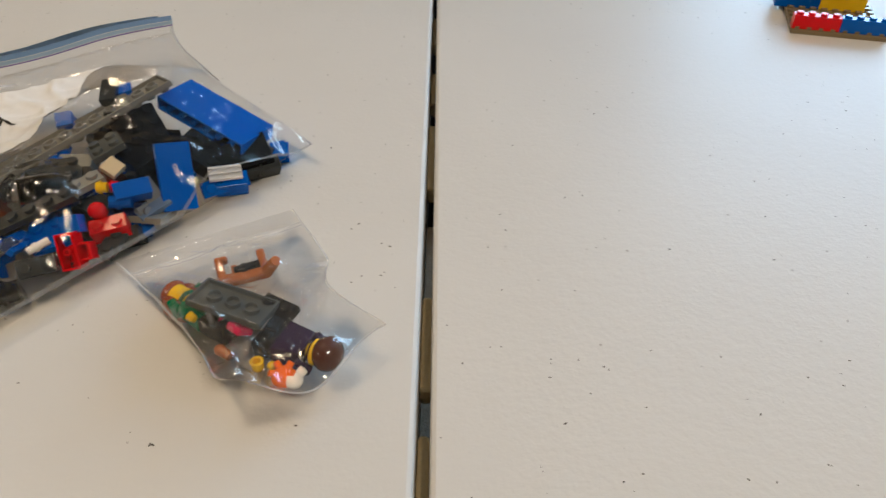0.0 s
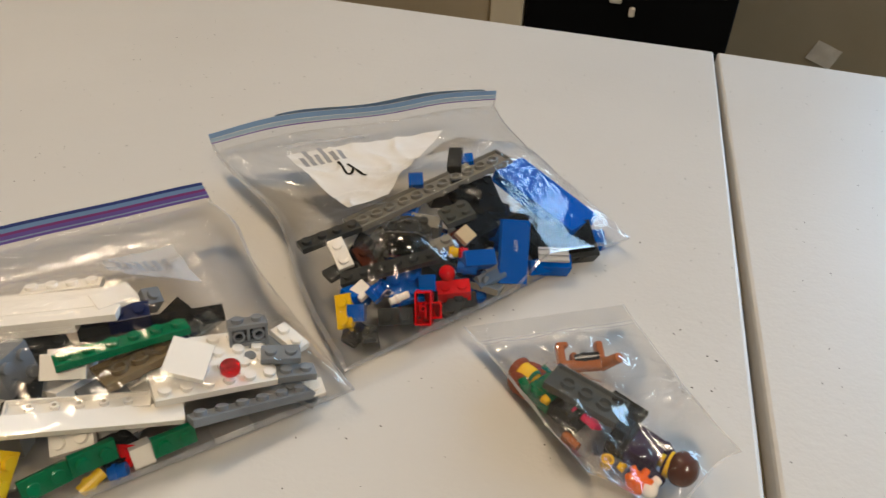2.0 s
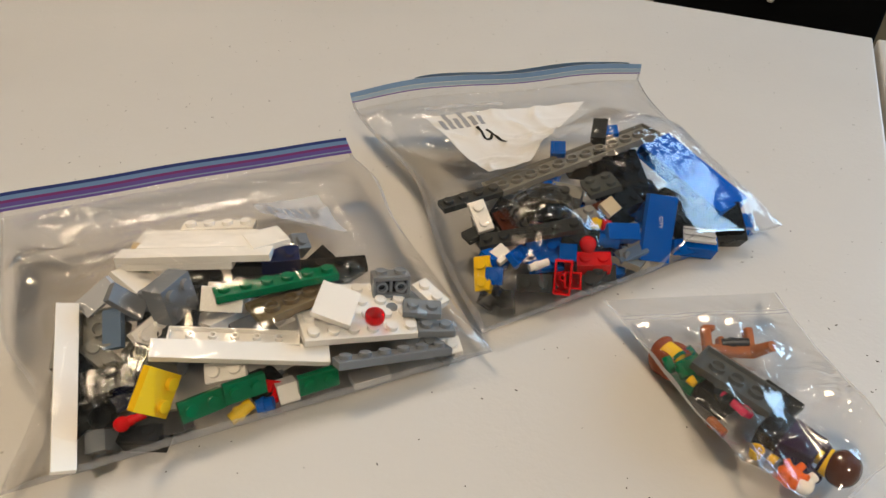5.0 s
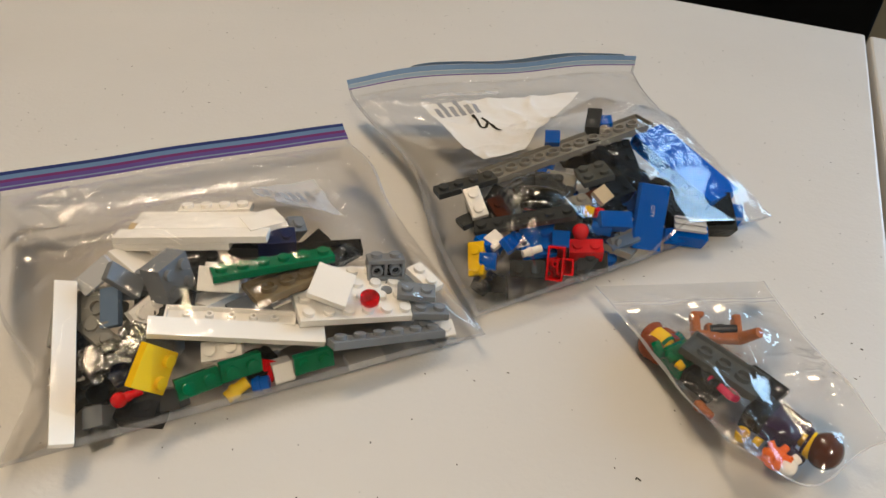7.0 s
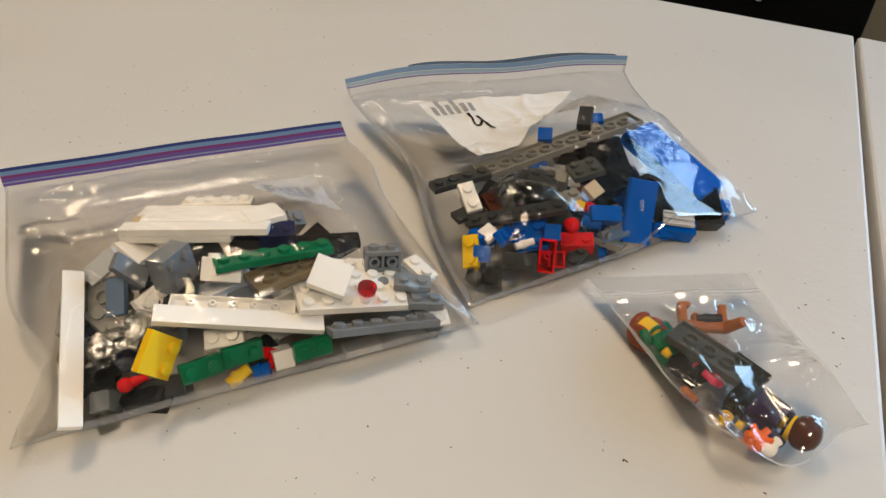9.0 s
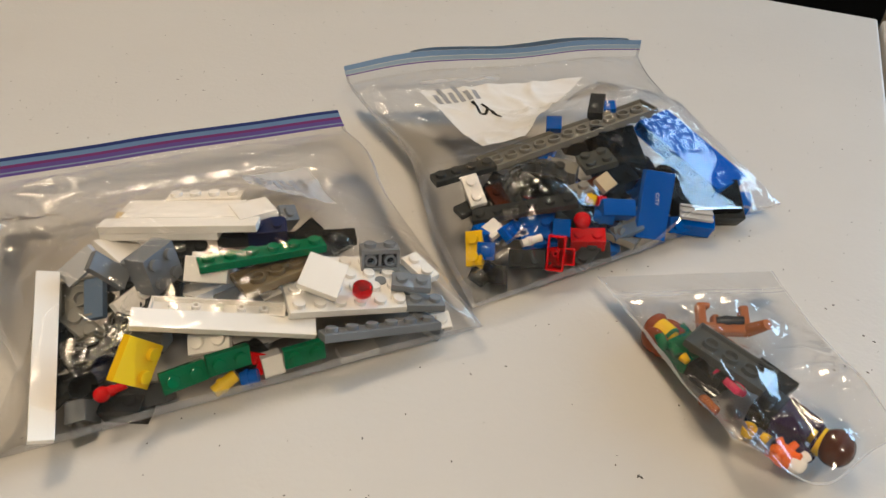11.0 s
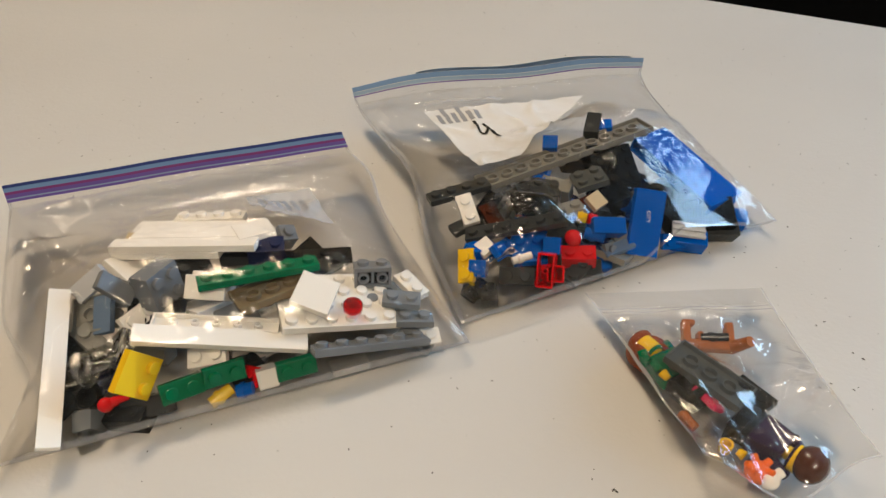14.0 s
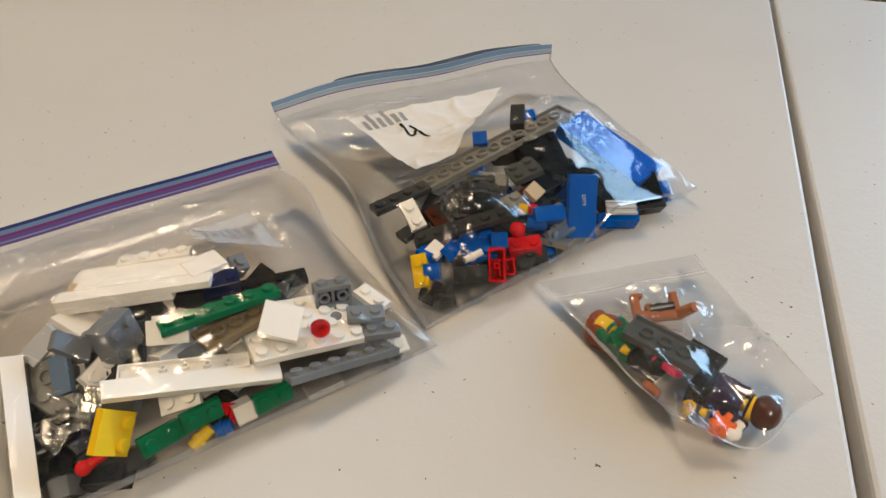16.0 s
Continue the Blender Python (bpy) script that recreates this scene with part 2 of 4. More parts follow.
for box in ((WX0, Y1 + 0.02, WZ0, WX0 + 0.05, Y1 + 0.07, WZ1), (WX1 - 0.05, Y1 + 0.02, WZ0, WX1, Y1 + 0.07, WZ1), (WX0 + 0.05, Y1 + 0.02, WZ0, WX1 - 0.05, Y1 + 0.07, WZ0 + 0.05), (WX0 + 0.05, Y1 + 0.02, WZ1 - 0.05, WX1 - 0.05, Y1 + 0.07, WZ1)):
    bm = bmesh.new()
    add_box(bm, *box, 0.004)
    part("window_frame", bm, CEILPAINT, win)
slab("backdrop", DAY, (WX0 - 1, Y1 + 0.5, WZ0 - 1, WX1 + 1, Y1 + 0.52, WZ1 + 1), "plain pale daylight beyond the window", "backdrop")

for lx, ly, *_ in LAMPS:
    lamp = thing("ceiling_light", "unseen square warm white ceiling panel light", "lamp", "ceiling lights")
    bm = bmesh.new()
    for box in ((-0.31, -0.31, 0, 0.31, -0.285, 0.06), (-0.31, 0.285, 0, 0.31, 0.31, 0.06), (-0.31, -0.285, 0, -0.285, 0.285, 0.06), (0.285, -0.285, 0, 0.31, 0.285, 0.06)):
        add_box(bm, *box)
    part("frame", bm, CEILPAINT, lamp, "white metal frame")
    bm = bmesh.new()
    add_box(bm, -0.284, -0.284, 0.02, 0.284, 0.284, 0.04)
    part("diffuser", bm, LIT, lamp, "glowing diffuser")
    lamp.location = (lx, ly, CEIL - 0.06)

# what stands on the floor beyond the tables
bm = bmesh.new()
add_box(bm, -0.256, 1.2, FLOOR, 0.083, 1.62, 0.12, 0.006)
cabinet = thing("cabinet", "black laminate cabinet standing on the carpet", "cabinet")
part("body", bm, CABINET, cabinet)
bm = bmesh.new()
add_box(bm, -0.118, 1.192, -0.114, -0.098, 1.1995, -0.098, 0.003)
add_box(bm, -0.084, 1.190, -0.133, -0.074, 1.1995, -0.117, 0.003)
part("latch", bm, PAPER, cabinet, "small bright metal latch")
bm = bmesh.new()
add_box(bm, -0.318, 1.2, FLOOR, -0.26, 1.3, 1.0, 0.004)
solid("post", bm, TRIMPAINT, "cream painted wooden post beside the cabinet", "post")
bm = bmesh.new()
add_box(bm, -0.95, 1.22, FLOOR, -0.322, 1.30, 1.0, 0.004)
solid("partition", bm, WALLPAINT, "beige painted partition panel on the carpet", "partition")
bm = bmesh.new()
bmesh.ops.create_grid(bm, x_segments=8, y_segments=8, size=0.5, matrix=Matrix.Diagonal((0.074, 0.056, 1, 1)))
for v in bm.verts:
    v.co.z = 0.006 + 0.006 * noise.noise(v.co * 30) + 0.05 * abs(v.co.x)
bmesh.ops.solidify(bm, geom=bm.faces[:], thickness=0.002)
solid("paper_scrap", bm, PAPER, "creased white paper note on the wall", "paper", m=pose(0.458, 2.098, -0.442, 90, 20, 0))

# ---- the two folding tables ----
GAP = 0.0052


def folding_table(x0, x1, label, skew):
    """A table whose far edge is not quite square to the gap between the tables."""
    tbl = thing("folding_table", label, "table", "folding tables")
    bm = bmesh.new()
    add_box(bm, x0, -0.098, -0.044, x1, 0.6695, 0.0, 0.0022)
    for v in bm.verts:
        if v.co.y > 0.3:
            v.co.y += skew * v.co.x
        if x0 > 0:
            v.co.x -= 0.0038 * (v.co.y - 0.15)
    part("tabletop", bm, TABLE, tbl, "textured white plastic top with rounded edges")
    inner = 1 if x0 < -0.5 else -1
    for side in (0.12, 1.70):
        lx = x0 + side
        for ly in (-0.04, 0.57):
            bm = bmesh.new()
            add_rod(bm, Matrix.Translation((lx, ly, FLOOR)), 0.0125, 0.0125, -FLOOR - 0.04)
            part("leg", bm, STEEL, tbl, "grey steel tube leg")
        bm = bmesh.new()
        add_rod(bm, pose(lx, -0.04, -0.5, -90, 0, 0), 0.01, 0.01, 0.61)
        part("crossbar", bm, STEEL, tbl, "grey steel crossbar")
    return tbl


folding_table(-1.83, 0.0, "white moulded plastic folding table holding the bags", -0.05)
right_table = folding_table(GAP, GAP + 1.83, "white moulded plastic folding table holding the built model", -0.085)
# Added blocks stand in for the buff stretches of table edge in the gap.
for y0, y1, z in ((0.405, 0.450, -0.014), (0.306, 0.374, -0.012), (0.169, 0.2215, -0.012), (0.04, 0.148, -0.012), (-0.06, 0.02, -0.012), (0.50, 0.55, -0.014)):
    bm = bmesh.new()
    add_box(bm, 0.0003, y0, z - 0.01, GAP - 0.0003, y1, z, 0.0015)
    part("gap_block", bm, BUFF, right_table, "added buff block in the gap")


# ---- building bricks: sizes in millimetres, one stud is 8 ----
MESHES = {}


def brick_mesh(nx, ny, h, material, studs="all", hollow=True):
    key = (nx, ny, h, material.name, studs, hollow)
    if key in MESHES:
        return MESHES[key]
    bm = bmesh.new()
    lx, ly = nx * 8 - 0.2, ny * 8 - 0.2
    bmesh.ops.create_cube(bm, size=1.0, matrix=Matrix.Translation((0, 0, -h / 2)) @ Matrix.Diagonal((lx, ly, h, 1)))
    outer = bm.edges[:]
    if hollow:
        low = min(bm.faces, key=lambda f: f.calc_center_median().z)
        bmesh.ops.inset_individual(bm, faces=[low], thickness=1.3)
        up = bmesh.ops.extrude_discrete_faces(bm, faces=[low])["faces"][0]
        bmesh.ops.translate(bm, verts=up.verts, vec=(0, 0, h - 1.2))
    bmesh.ops.bevel(bm, geom=outer, offset=0.28, segments=2, profile=0.5, affect="EDGES")
    for i in range(nx):
        for j in range(ny):
            if studs == "none" or (studs == "half" and i < nx // 2) or (studs == "row" and j > 0):
                continue
            at = Matrix.Translation(((i - (nx - 1) / 2) * 8, (j - (ny - 1) / 2) * 8, -0.05))
            r = add_rod(bm, at, 2.42, 2.42, 1.8, 18)
            top = [e for e in {e for v in r["verts"] for e in v.link_edges} if all(v.co.z > 1 for v in e.verts)]
            bmesh.ops.bevel(bm, geom=top, offset=0.3, segments=2, profile=0.5, affect="EDGES")
    if hollow:
        wide = nx > 1 and ny > 1
        for i in range(nx - 1 if nx > 1 else 1):
            for j in range(ny - 1 if ny > 1 else 1):
                if nx == 1 and ny == 1:
                    continue
                x = (i - (nx - 2) / 2) * 8 if nx > 1 else 0
                y = (j - (ny - 2) / 2) * 8 if ny > 1 else 0
                ro, ri, d = (3.2, 2.4, h - 1.3) if wide else (1.6, 0.9, h - 1.5)
                at = Matrix.Translation((x, y, -h + 0.05))
                add_rod(bm, at, ro, ro, d, 18, caps=False)
                add_rod(bm, at, ri, ri, d, 18, caps=False)
                rim_o = [Vector((ro * math.cos(a), ro * math.sin(a), 0)) for a in [k * math.tau / 18 for k in range(18)]]
                vo = [bm.verts.new(at @ p) for p in rim_o]
                vi = [bm.verts.new(at @ (p * (ri / ro))) for p in rim_o]
                for k in range(18):
                    bm.faces.new((vo[k], vi[k], vi[k - 1], vo[k - 1]))
    MESHES[key] = mesh_of(bm, "brick", material, 0.001)
    return MESHES[key]


def seat(face, nx, ny, h):
    """The local frame of a face of a brick, whose top lies at the origin."""
    h, ly, lx = h / 1000, ny * 0.008, nx * 0.008
    return {"top": Matrix(), "bottom": pose(0, 0, -h, 180), "side": pose(0, -ly / 2, -h / 2, 90), "back": pose(0, ly / 2, -h / 2, -90), "end": pose(lx / 2, 0, -h / 2, 90, 0, 90)}[face]


COLOUR = {}
for _m, _w in ((WHITE, "white"), (GREY, "light grey"), (MID, "grey"), (PALE, "pale grey"), (DARK, "dark grey"), (SLATE, "slate grey"), (BLACK, "black"), (BLUE, "bright blue"), (NAVY, "dark blue"), (SAND, "sand blue"), (GREEN, "dark green"),
               (RED, "red"), (YELLOW, "yellow"), (TAN, "tan"), (DKTAN, "dark tan"), (BROWN, "reddish brown"), (NOUGAT, "orange brown"), (CLEAR, "clear"), (CLEAR_RED, "clear red"), (ORANGE, "orange"), (PURPLE, "dark purple")):
    COLOUR[_m.name] = _w
BAG_A, BAG_B, BAG_C = [], [], []
WHERE = {id(BAG_A): "in a full clear bag", id(BAG_B): "in a crumpled clear bag", id(BAG_C): "in a small clear bag"}
PLATE, BRICK = 3.2, 9.6


def lay(bag, nx, ny, h, material, x, y, z, rx=0, ry=0, rz=0, face="top", studs="all", hollow=True, note=""):
    """A brick, plate or tile whose named face is centred at x, y, z, with the face's own turn."""
    kind = "tile" if h < 5 and studs == "none" else "plate" if h < 5 else "brick"
    word = f"{note or COLOUR[material.name]} {nx} by {ny} {kind} {WHERE[id(bag)]}"
    ob = new(f"toy_{kind}", brick_mesh(nx, ny, h, material, studs, hollow))
    ob.matrix_world = pose(x, y, z, rx, ry, rz) @ seat(face, nx, ny, h).inverted()
    tagged(ob, word, f"toy {kind}", "bricks " + WHERE[id(bag)])
    bag.append(ob)
    return ob


def loose(bag, name, bm, material, label, category, m):
    ob = solid(name, bm, material, label + " " + WHERE[id(bag)], category, "bricks " + WHERE[id(bag)], m=m, scale=0.001)
    bag.append(ob)
    return ob


# --- the bag of white, grey and green bricks ---
lay(BAG_A, 1, 8, PLATE, WHITE, -0.2878, 0.0763, 0.0267, 21.6, 22.1, 48.4, studs="none")
lay(BAG_A, 8, 1, PLATE, WHITE, -0.2389, 0.1128, 0.0294, 13.4, 16.9, 39.4, studs="none")
lay(BAG_A, 6, 1, PLATE, WHITE, -0.2473, 0.1183, 0.0289, -1.1, 9.0, 31.6, face="bottom")
lay(BAG_A, 6, 4, PLATE, WHITE, -0.2175, 0.1552, 0.0229, 2.6, 13.5, 45.5)
lay(BAG_A, 2, 2, PLATE, WHITE, -0.2197, 0.1462, 0.0331, 13.1, 19.1, 16.6, studs="none")
lay(BAG_A, 6, 1, PLATE, GREEN, -0.2432, 0.1418, 0.0392, -6.0, 5.5, 49.9)
lay(BAG_A, 2, 2, BRICK, WHITE, -0.2573, 0.1255, 0.0370, 46.3, 4.1, 25.5, face="side")
lay(BAG_A, 4, 2, PLATE, DKTAN, -0.2373, 0.1410, 0.0337, -7.7, 0.2, 60.6, face="bottom")
lay(BAG_A, 6, 1, PLATE, GREY, -0.1954, 0.1464, 0.0162, -25.3, 12.8, 48.4)
lay(BAG_A, 2, 1, PLATE, GREEN, -0.2446, 0.0932, 0.0170, 60.7, 5.0, 60.2)
lay(BAG_A, 2, 1, PLATE, GREEN, -0.2351, 0.1059, 0.0172, 71.0, 8.6, 59.5)
lay(BAG_A, 2, 1, PLATE, GREEN, -0.2155, 0.1238, 0.0123, 74.8, 4.0, 51.9)
lay(BAG_A, 2, 2, PLATE, YELLOW, -0.2555, 0.0860, 0.0261, 71.2, 52.9, 74.2, studs="half")
lay(BAG_A, 2, 1, PLATE, WHITE, -0.2479, 0.1100, 0.0176, 30, -10, 30)
slab_at = pose(-0.2871, 0.1476, 0.0368, -9.3, -3.0, 23.7)
for nx, ny, x, y, z, turn, studs in ((8, 1, 0, -4.0, 0, 0, "none"), (6, 4, -8.0, 8.0, -3.25, 0, "none"), (6, 2, -2.0, 8.2, 0, 0, "none"), (4, 1, 3.0, 20.3, 0.6, 3, "all"), (2, 2, 27.0, 7.5, 0.5, 32, "none")):
    ob = lay(BAG_A, nx, ny, PLATE, WHITE, 0, 0, 0, studs=studs)
    ob.matrix_world = slab_at @ pose(x / 1000, y / 1000, z / 1000, 0, 0, turn)
lay(BAG_A, 2, 2, BRICK, GREY, -0.2744, 0.1219, 0.0338, 80.4, 2.6, 92.0)
lay(BAG_A, 1, 2, PLATE, SAND, -0.2946, 0.1038, 0.0255, 34, -15, 26, studs="none")
lay(BAG_A, 2, 2, PLATE, MID, -0.3000, 0.1022, 0.0247, 30, -12, 30, face="bottom")
lay(BAG_A, 1, 2, PLATE, PALE, -0.3042, 0.1089, 0.0337, 40, 35, -10, studs="none")


def holed_brick(bag, material, m):
    """A two-stud brick with a dark recessed front that holds two pin sockets."""
    bm = bmesh.new()
    for box in ((-7.9, -3.9, -2.0, 7.9, 3.9, 0), (-7.9, -3.9, -9.6, 7.9, 3.9, -8.0), (-7.9, -3.9, -8.0, -6.6, 3.9, -2.0), (6.6, -3.9, -8.0, 7.9, 3.9, -2.0), (-0.6, -2.6, -8.0, 0.6, 3.9, -2.0)):
        add_box(bm, *box, 0.2)
    add_box(bm, -6.6, -1.8, -8.0, 6.6, 3.8, -2.0, 0, 1)
    for x in (-4, 4):
        add_rod(bm, Matrix.Translation((x, 0, -0.05)), 2.42, 2.42, 1.8, 18)
        for r in (2.5, 1.6):
            add_rod(bm, pose(x, -3.9, -5.0, -90, 0, 0), r, r, 2.5, 18, caps=False)
        at = pose(x, -3.9, -5.0, 90, 0, 0)
        ring = [[bm.verts.new(at @ Vector((r * math.cos(k * math.tau / 18), r * math.sin(k * math.tau / 18), 0))) for k in range(18)] for r in (2.5, 1.6)]
        for k in range(18):
            bm.faces.new((ring[0][k - 1], ring[0][k], ring[1][k], ring[1][k - 1]))
    loose(bag, "toy_brick", bm, (material, BLACK), "light grey brick with two round sockets", "toy brick", m)


holed_brick(BAG_A, GREY, pose(-0.2121, 0.1763, 0.0280, -14, 6, 37))
lay(BAG_A, 2, 1, PLATE, GREY, -0.1941, 0.1695, 0.0219, 3, 6, 26)
lay(BAG_A, 2, 1, PLATE, GREY, -0.1870, 0.1672, 0.0158, -8, 10, 36)
lay(BAG_A, 1, 1, PLATE, GREY, -0.2067, 0.1662, 0.0180, 3, 6, 30)
lay(BAG_A, 4, 1, PLATE, BLACK, -0.2406, 0.1746, 0.0245, 9, 5, 39)
lay(BAG_A, 1, 1, BRICK, WHITE, -0.2253, 0.1169, 0.0084, 59, 0, 49, studs="none")
lay(BAG_A, 2, 1, PLATE, WHITE, -0.2814, 0.1108, 0.0242, 54.3, 3.7, 90.5)
lay(BAG_A, 2, 2, PLATE, WHITE, -0.3037, 0.1294, 0.0283, 17, 22, 87, studs="none")
lay(BAG_A, 1, 1, BRICK, GREY, -0.2746, 0.0697, 0.0086, 28, -15, 31, studs="none")
lay(BAG_A, 2, 1, PLATE, WHITE, -0.2048, 0.1429, 0.0033, -8, 4, 50, studs="none")
lay(BAG_A, 3, 1, BRICK, DARK, -0.2614, 0.0829, 0.0081, 49, -10, 30, studs="none")
lay(BAG_A, 1, 1, BRICK, CLEAR, -0.2703, 0.0670, 0.0052, 5, 1, 58)
lay(BAG_A, 2, 1, PLATE, WHITE, -0.1950, 0.1795, 0.0215, -4, 8, -24)
lay(BAG_A, 2, 1, BRICK, NAVY, -0.2553, 0.1605, 0.0351, 20, 4, 39)
lay(BAG_A, 2, 2, BRICK, DARK, -0.2714, 0.1614, 0.0290, 6, 4, 30)
lay(BAG_A, 1, 1, BRICK, GREY, -0.2558, 0.1764, 0.0310, 30, 19, 61, note="slotted grey")
lay(BAG_A, 2, 1, BRICK, MID, -0.3028, 0.1051, 0.0220, 20, -10, 30)
lay(BAG_A, 2, 1, PLATE, GREY, -0.2883, 0.1103, 0.0367, 31.4, 55.6, 48.0, studs="none")


def round_stud(bag, material, x, y, z, tilt=0, word="round"):
    bm = bmesh.new()
    add_ball(bm, Matrix.Diagonal((1, 1, 0.75, 1)), 3.9, seg=20)
    add_rod(bm, Matrix.Translation((0, 0, -3.0)), 3.6, 3.9, 2.8, 18)
    loose(bag, "toy_dome", bm, material, f"round {COLOUR[material.name]} dome piece", "toy piece", pose(x, y, z, tilt))


def rod_piece(bag, material, a, b, r=1.6, ball=False):
    a, b = Vector(a), Vector(b)
    bm = bmesh.new()
    d = (b - a)
    q = d.to_track_quat("Z", "Y").to_matrix().to_4x4()
    n = d.length * 1000
    add_rod(bm, Matrix(), r, r, n, 14)
    add_rod(bm, Matrix.Translation((0, 0, n * 0.3)), r * 1.25, r * 1.25, n * 0.2, 14)
    if ball:
        add_ball(bm, Matrix(), r * 1.9)
    loose(bag, "toy_bar", bm, material, f"short {COLOUR[material.name]} bar piece", "toy piece", Matrix.Translation(a) @ q)


def ring_piece(bag, material, m, ro=4.0, ri=2.9, h=8):
    bm = bmesh.new()
    add_rod(bm, Matrix(), ro * 0.85, ro, h, 20)
    top = [f for f in bm.faces if f.calc_center_median().z > h - 0.1 and len(f.verts) > 4]
    bmesh.ops.inset_individual(bm, faces=top, thickness=ro - ri)
    inner = bmesh.ops.extrude_discrete_faces(bm, faces=top)["faces"][0]
    bmesh.ops.translate(bm, verts=inner.verts, vec=(0, 0, -h + 1))
    loose(bag, "toy_barrel", bm, material, f"open {COLOUR[material.name]} barrel piece", "toy piece", m)


def slope_piece(bag, material, m, nx=2, ny=2, h=9.6):
    """A roof brick with one slanting side."""
    bm = bmesh.new()
    lx, ly = nx * 4 - 0.1, ny * 4 - 0.1
    prof = [(-ly, 0), (ly, 0), (ly, h), (ly - 7.6, h), (-ly, 1.5)]
    a = [bm.verts.new((-lx, y, z)) for y, z in prof]
    b = [bm.verts.new((lx, y, z)) for y, z in prof]
    bm.faces.new(a[::-1])
    bm.faces.new(b)
    for i in range(5):
        bm.faces.new((a[i], a[(i + 1) % 5], b[(i + 1) % 5], b[i]))
    bmesh.ops.recalc_face_normals(bm, faces=bm.faces)
    bmesh.ops.bevel(bm, geom=bm.edges[:], offset=0.3, segments=2, profile=0.5, affect="EDGES")
    for i in range(nx):
        add_rod(bm, Matrix.Translation(((i - (nx - 1) / 2) * 8, ly - 3.9, h - 0.05)), 2.42, 2.42, 1.75, 16)
    loose(bag, "toy_slope", bm, material, f"{COLOUR[material.name]} sloping roof brick", "toy slope", m)


def canopy(bag, m, r=7.0, n=14, length=15, material=CLEAR, word="clear"):
    """A clear curved windscreen: half a shell with a thick rim."""
    bm = bmesh.new()
    rows = []
    for rad, x in ((r, -length / 2), (r, length / 4), (r * 0.7, length / 2), (r * 0.7 - 1.2, length / 2), (r - 1.2, length / 4), (r - 1.2, -length / 2)):
        rows.append([bm.verts.new((x, rad * math.cos(k * math.pi / n), rad * math.sin(k * math.pi / n))) for k in range(n + 1)])
    for r0, r1 in zip(rows, rows[1:] + rows[:1]):
        for k in range(n):
            bm.faces.new((r0[k], r0[k + 1], r1[k + 1], r1[k])).smooth = True
    loose(bag, "toy_windscreen", bm, material, word + " curved windscreen piece", "toy piece", m)


canopy(BAG_A, pose(-0.2856, 0.0899, 0.0140, 20, -10, 40))
canopy(BAG_A, pose(-0.2714, 0.0848, 0.0120, 35, 10, 70), 6.0, 12, 12)
canopy(BAG_A, pose(-0.2936, 0.0808, 0.0110, 10, 5, 10), 5.0, 12, 14)
canopy(BAG_B, pose(-0.1651, 0.2456, 0.0270, 10, 8, 30), 9.0, 16, 21, SMOKE, "smoky clear")
bm = bmesh.new()
add_rod(bm, Matrix.Translation((0, 0, -1.6)), 3.9, 3.9, 3.2, 24)
add_rod(bm, Matrix.Translation((0, 0, 1.6)), 2.42, 2.42, 1.7, 18)
for f in bm.faces:
    f.smooth = len(f.verts) == 4
loose(BAG_A, "toy_stud", bm, CLEAR_RED, "round clear red stud plate", "toy piece", pose(-0.2060, 0.1512, 0.0265, 4, 10, 0))
rod_piece(BAG_A, YELLOW, (-0.2388, 0.0987, 0.006), (-0.2355, 0.1074, 0.008), 2.4)
rod_piece(BAG_A, BLUE, (-0.2335, 0.1079, 0.0065), (-0.2283, 0.1114, 0.0075), 2.6)
rod_piece(BAG_A, RED, (-0.2653, 0.0756, 0.016), (-0.2604, 0.0821, 0.017), 1.5, True)
ring_piece(BAG_A, BLACK, pose(-0.2760, 0.0780, 0.010, 30, 12, 10))
slope_piece(BAG_A, GREY, pose(-0.2976, 0.1212, 0.0190, 10, 0, 210))

# pieces lower in the pile
lay(BAG_A, 1, 2, BRICK, DARK, -0.2985, 0.0896, 0.0160, 34, -4, 45)
lay(BAG_A, 1, 2, PLATE, MID, -0.2936, 0.0955, 0.0190, 24, -5, 83)
lay(BAG_A, 2, 1, BRICK, CLEAR, -0.2792, 0.0893, 0.0190, 5, -13, 47, studs="none")
lay(BAG_A, 1, 2, PLATE, CLEAR, -0.2867, 0.0845, 0.0170, 10, 4, 69)
lay(BAG_A, 1, 2, PLATE, CLEAR, -0.2760, 0.0948, 0.0230, 31, -5, 1)
lay(BAG_A, 2, 1, PLATE, BLACK, -0.2811, 0.0828, 0.0120, 21, -3, 23, studs="none")
lay(BAG_A, 2, 1, PLATE, NAVY, -0.2729, 0.0890, 0.0160, 5, -16, 17, studs="none")
lay(BAG_A, 1, 2, PLATE, DARK, -0.2857, 0.0748, 0.0100, 3, -12, 0)
lay(BAG_A, 2, 1, BRICK, BLACK, -0.2637, 0.0798, 0.0080, 8, -7, 21)
lay(BAG_A, 2, 2, PLATE, BLACK, -0.2365, 0.1187, 0.0070, 14, 18, 75)
lay(BAG_A, 2, 2, BRICK, DARK, -0.2829, 0.1427, 0.0280, 6, 10, 60)
lay(BAG_A, 2, 2, PLATE, DARK, -0.2656, 0.1535, 0.0230, -2, -4, 2, studs="none")
lay(BAG_A, 2, 1, PLATE, BLACK, -0.2498, 0.1769, 0.0210, 20, -19, 70, studs="none")
lay(BAG_A, 2, 1, PLATE, CLEAR, -0.2314, 0.1726, 0.0250, 18, 4, 74)
lay(BAG_A, 2, 2, BRICK, GREY, -0.2114, 0.1666, 0.0171, 23, -18, 90)
lay(BAG_A, 2, 2, BRICK, DARK, -0.2791, 0.1156, 0.0230, 34, -8, 15)
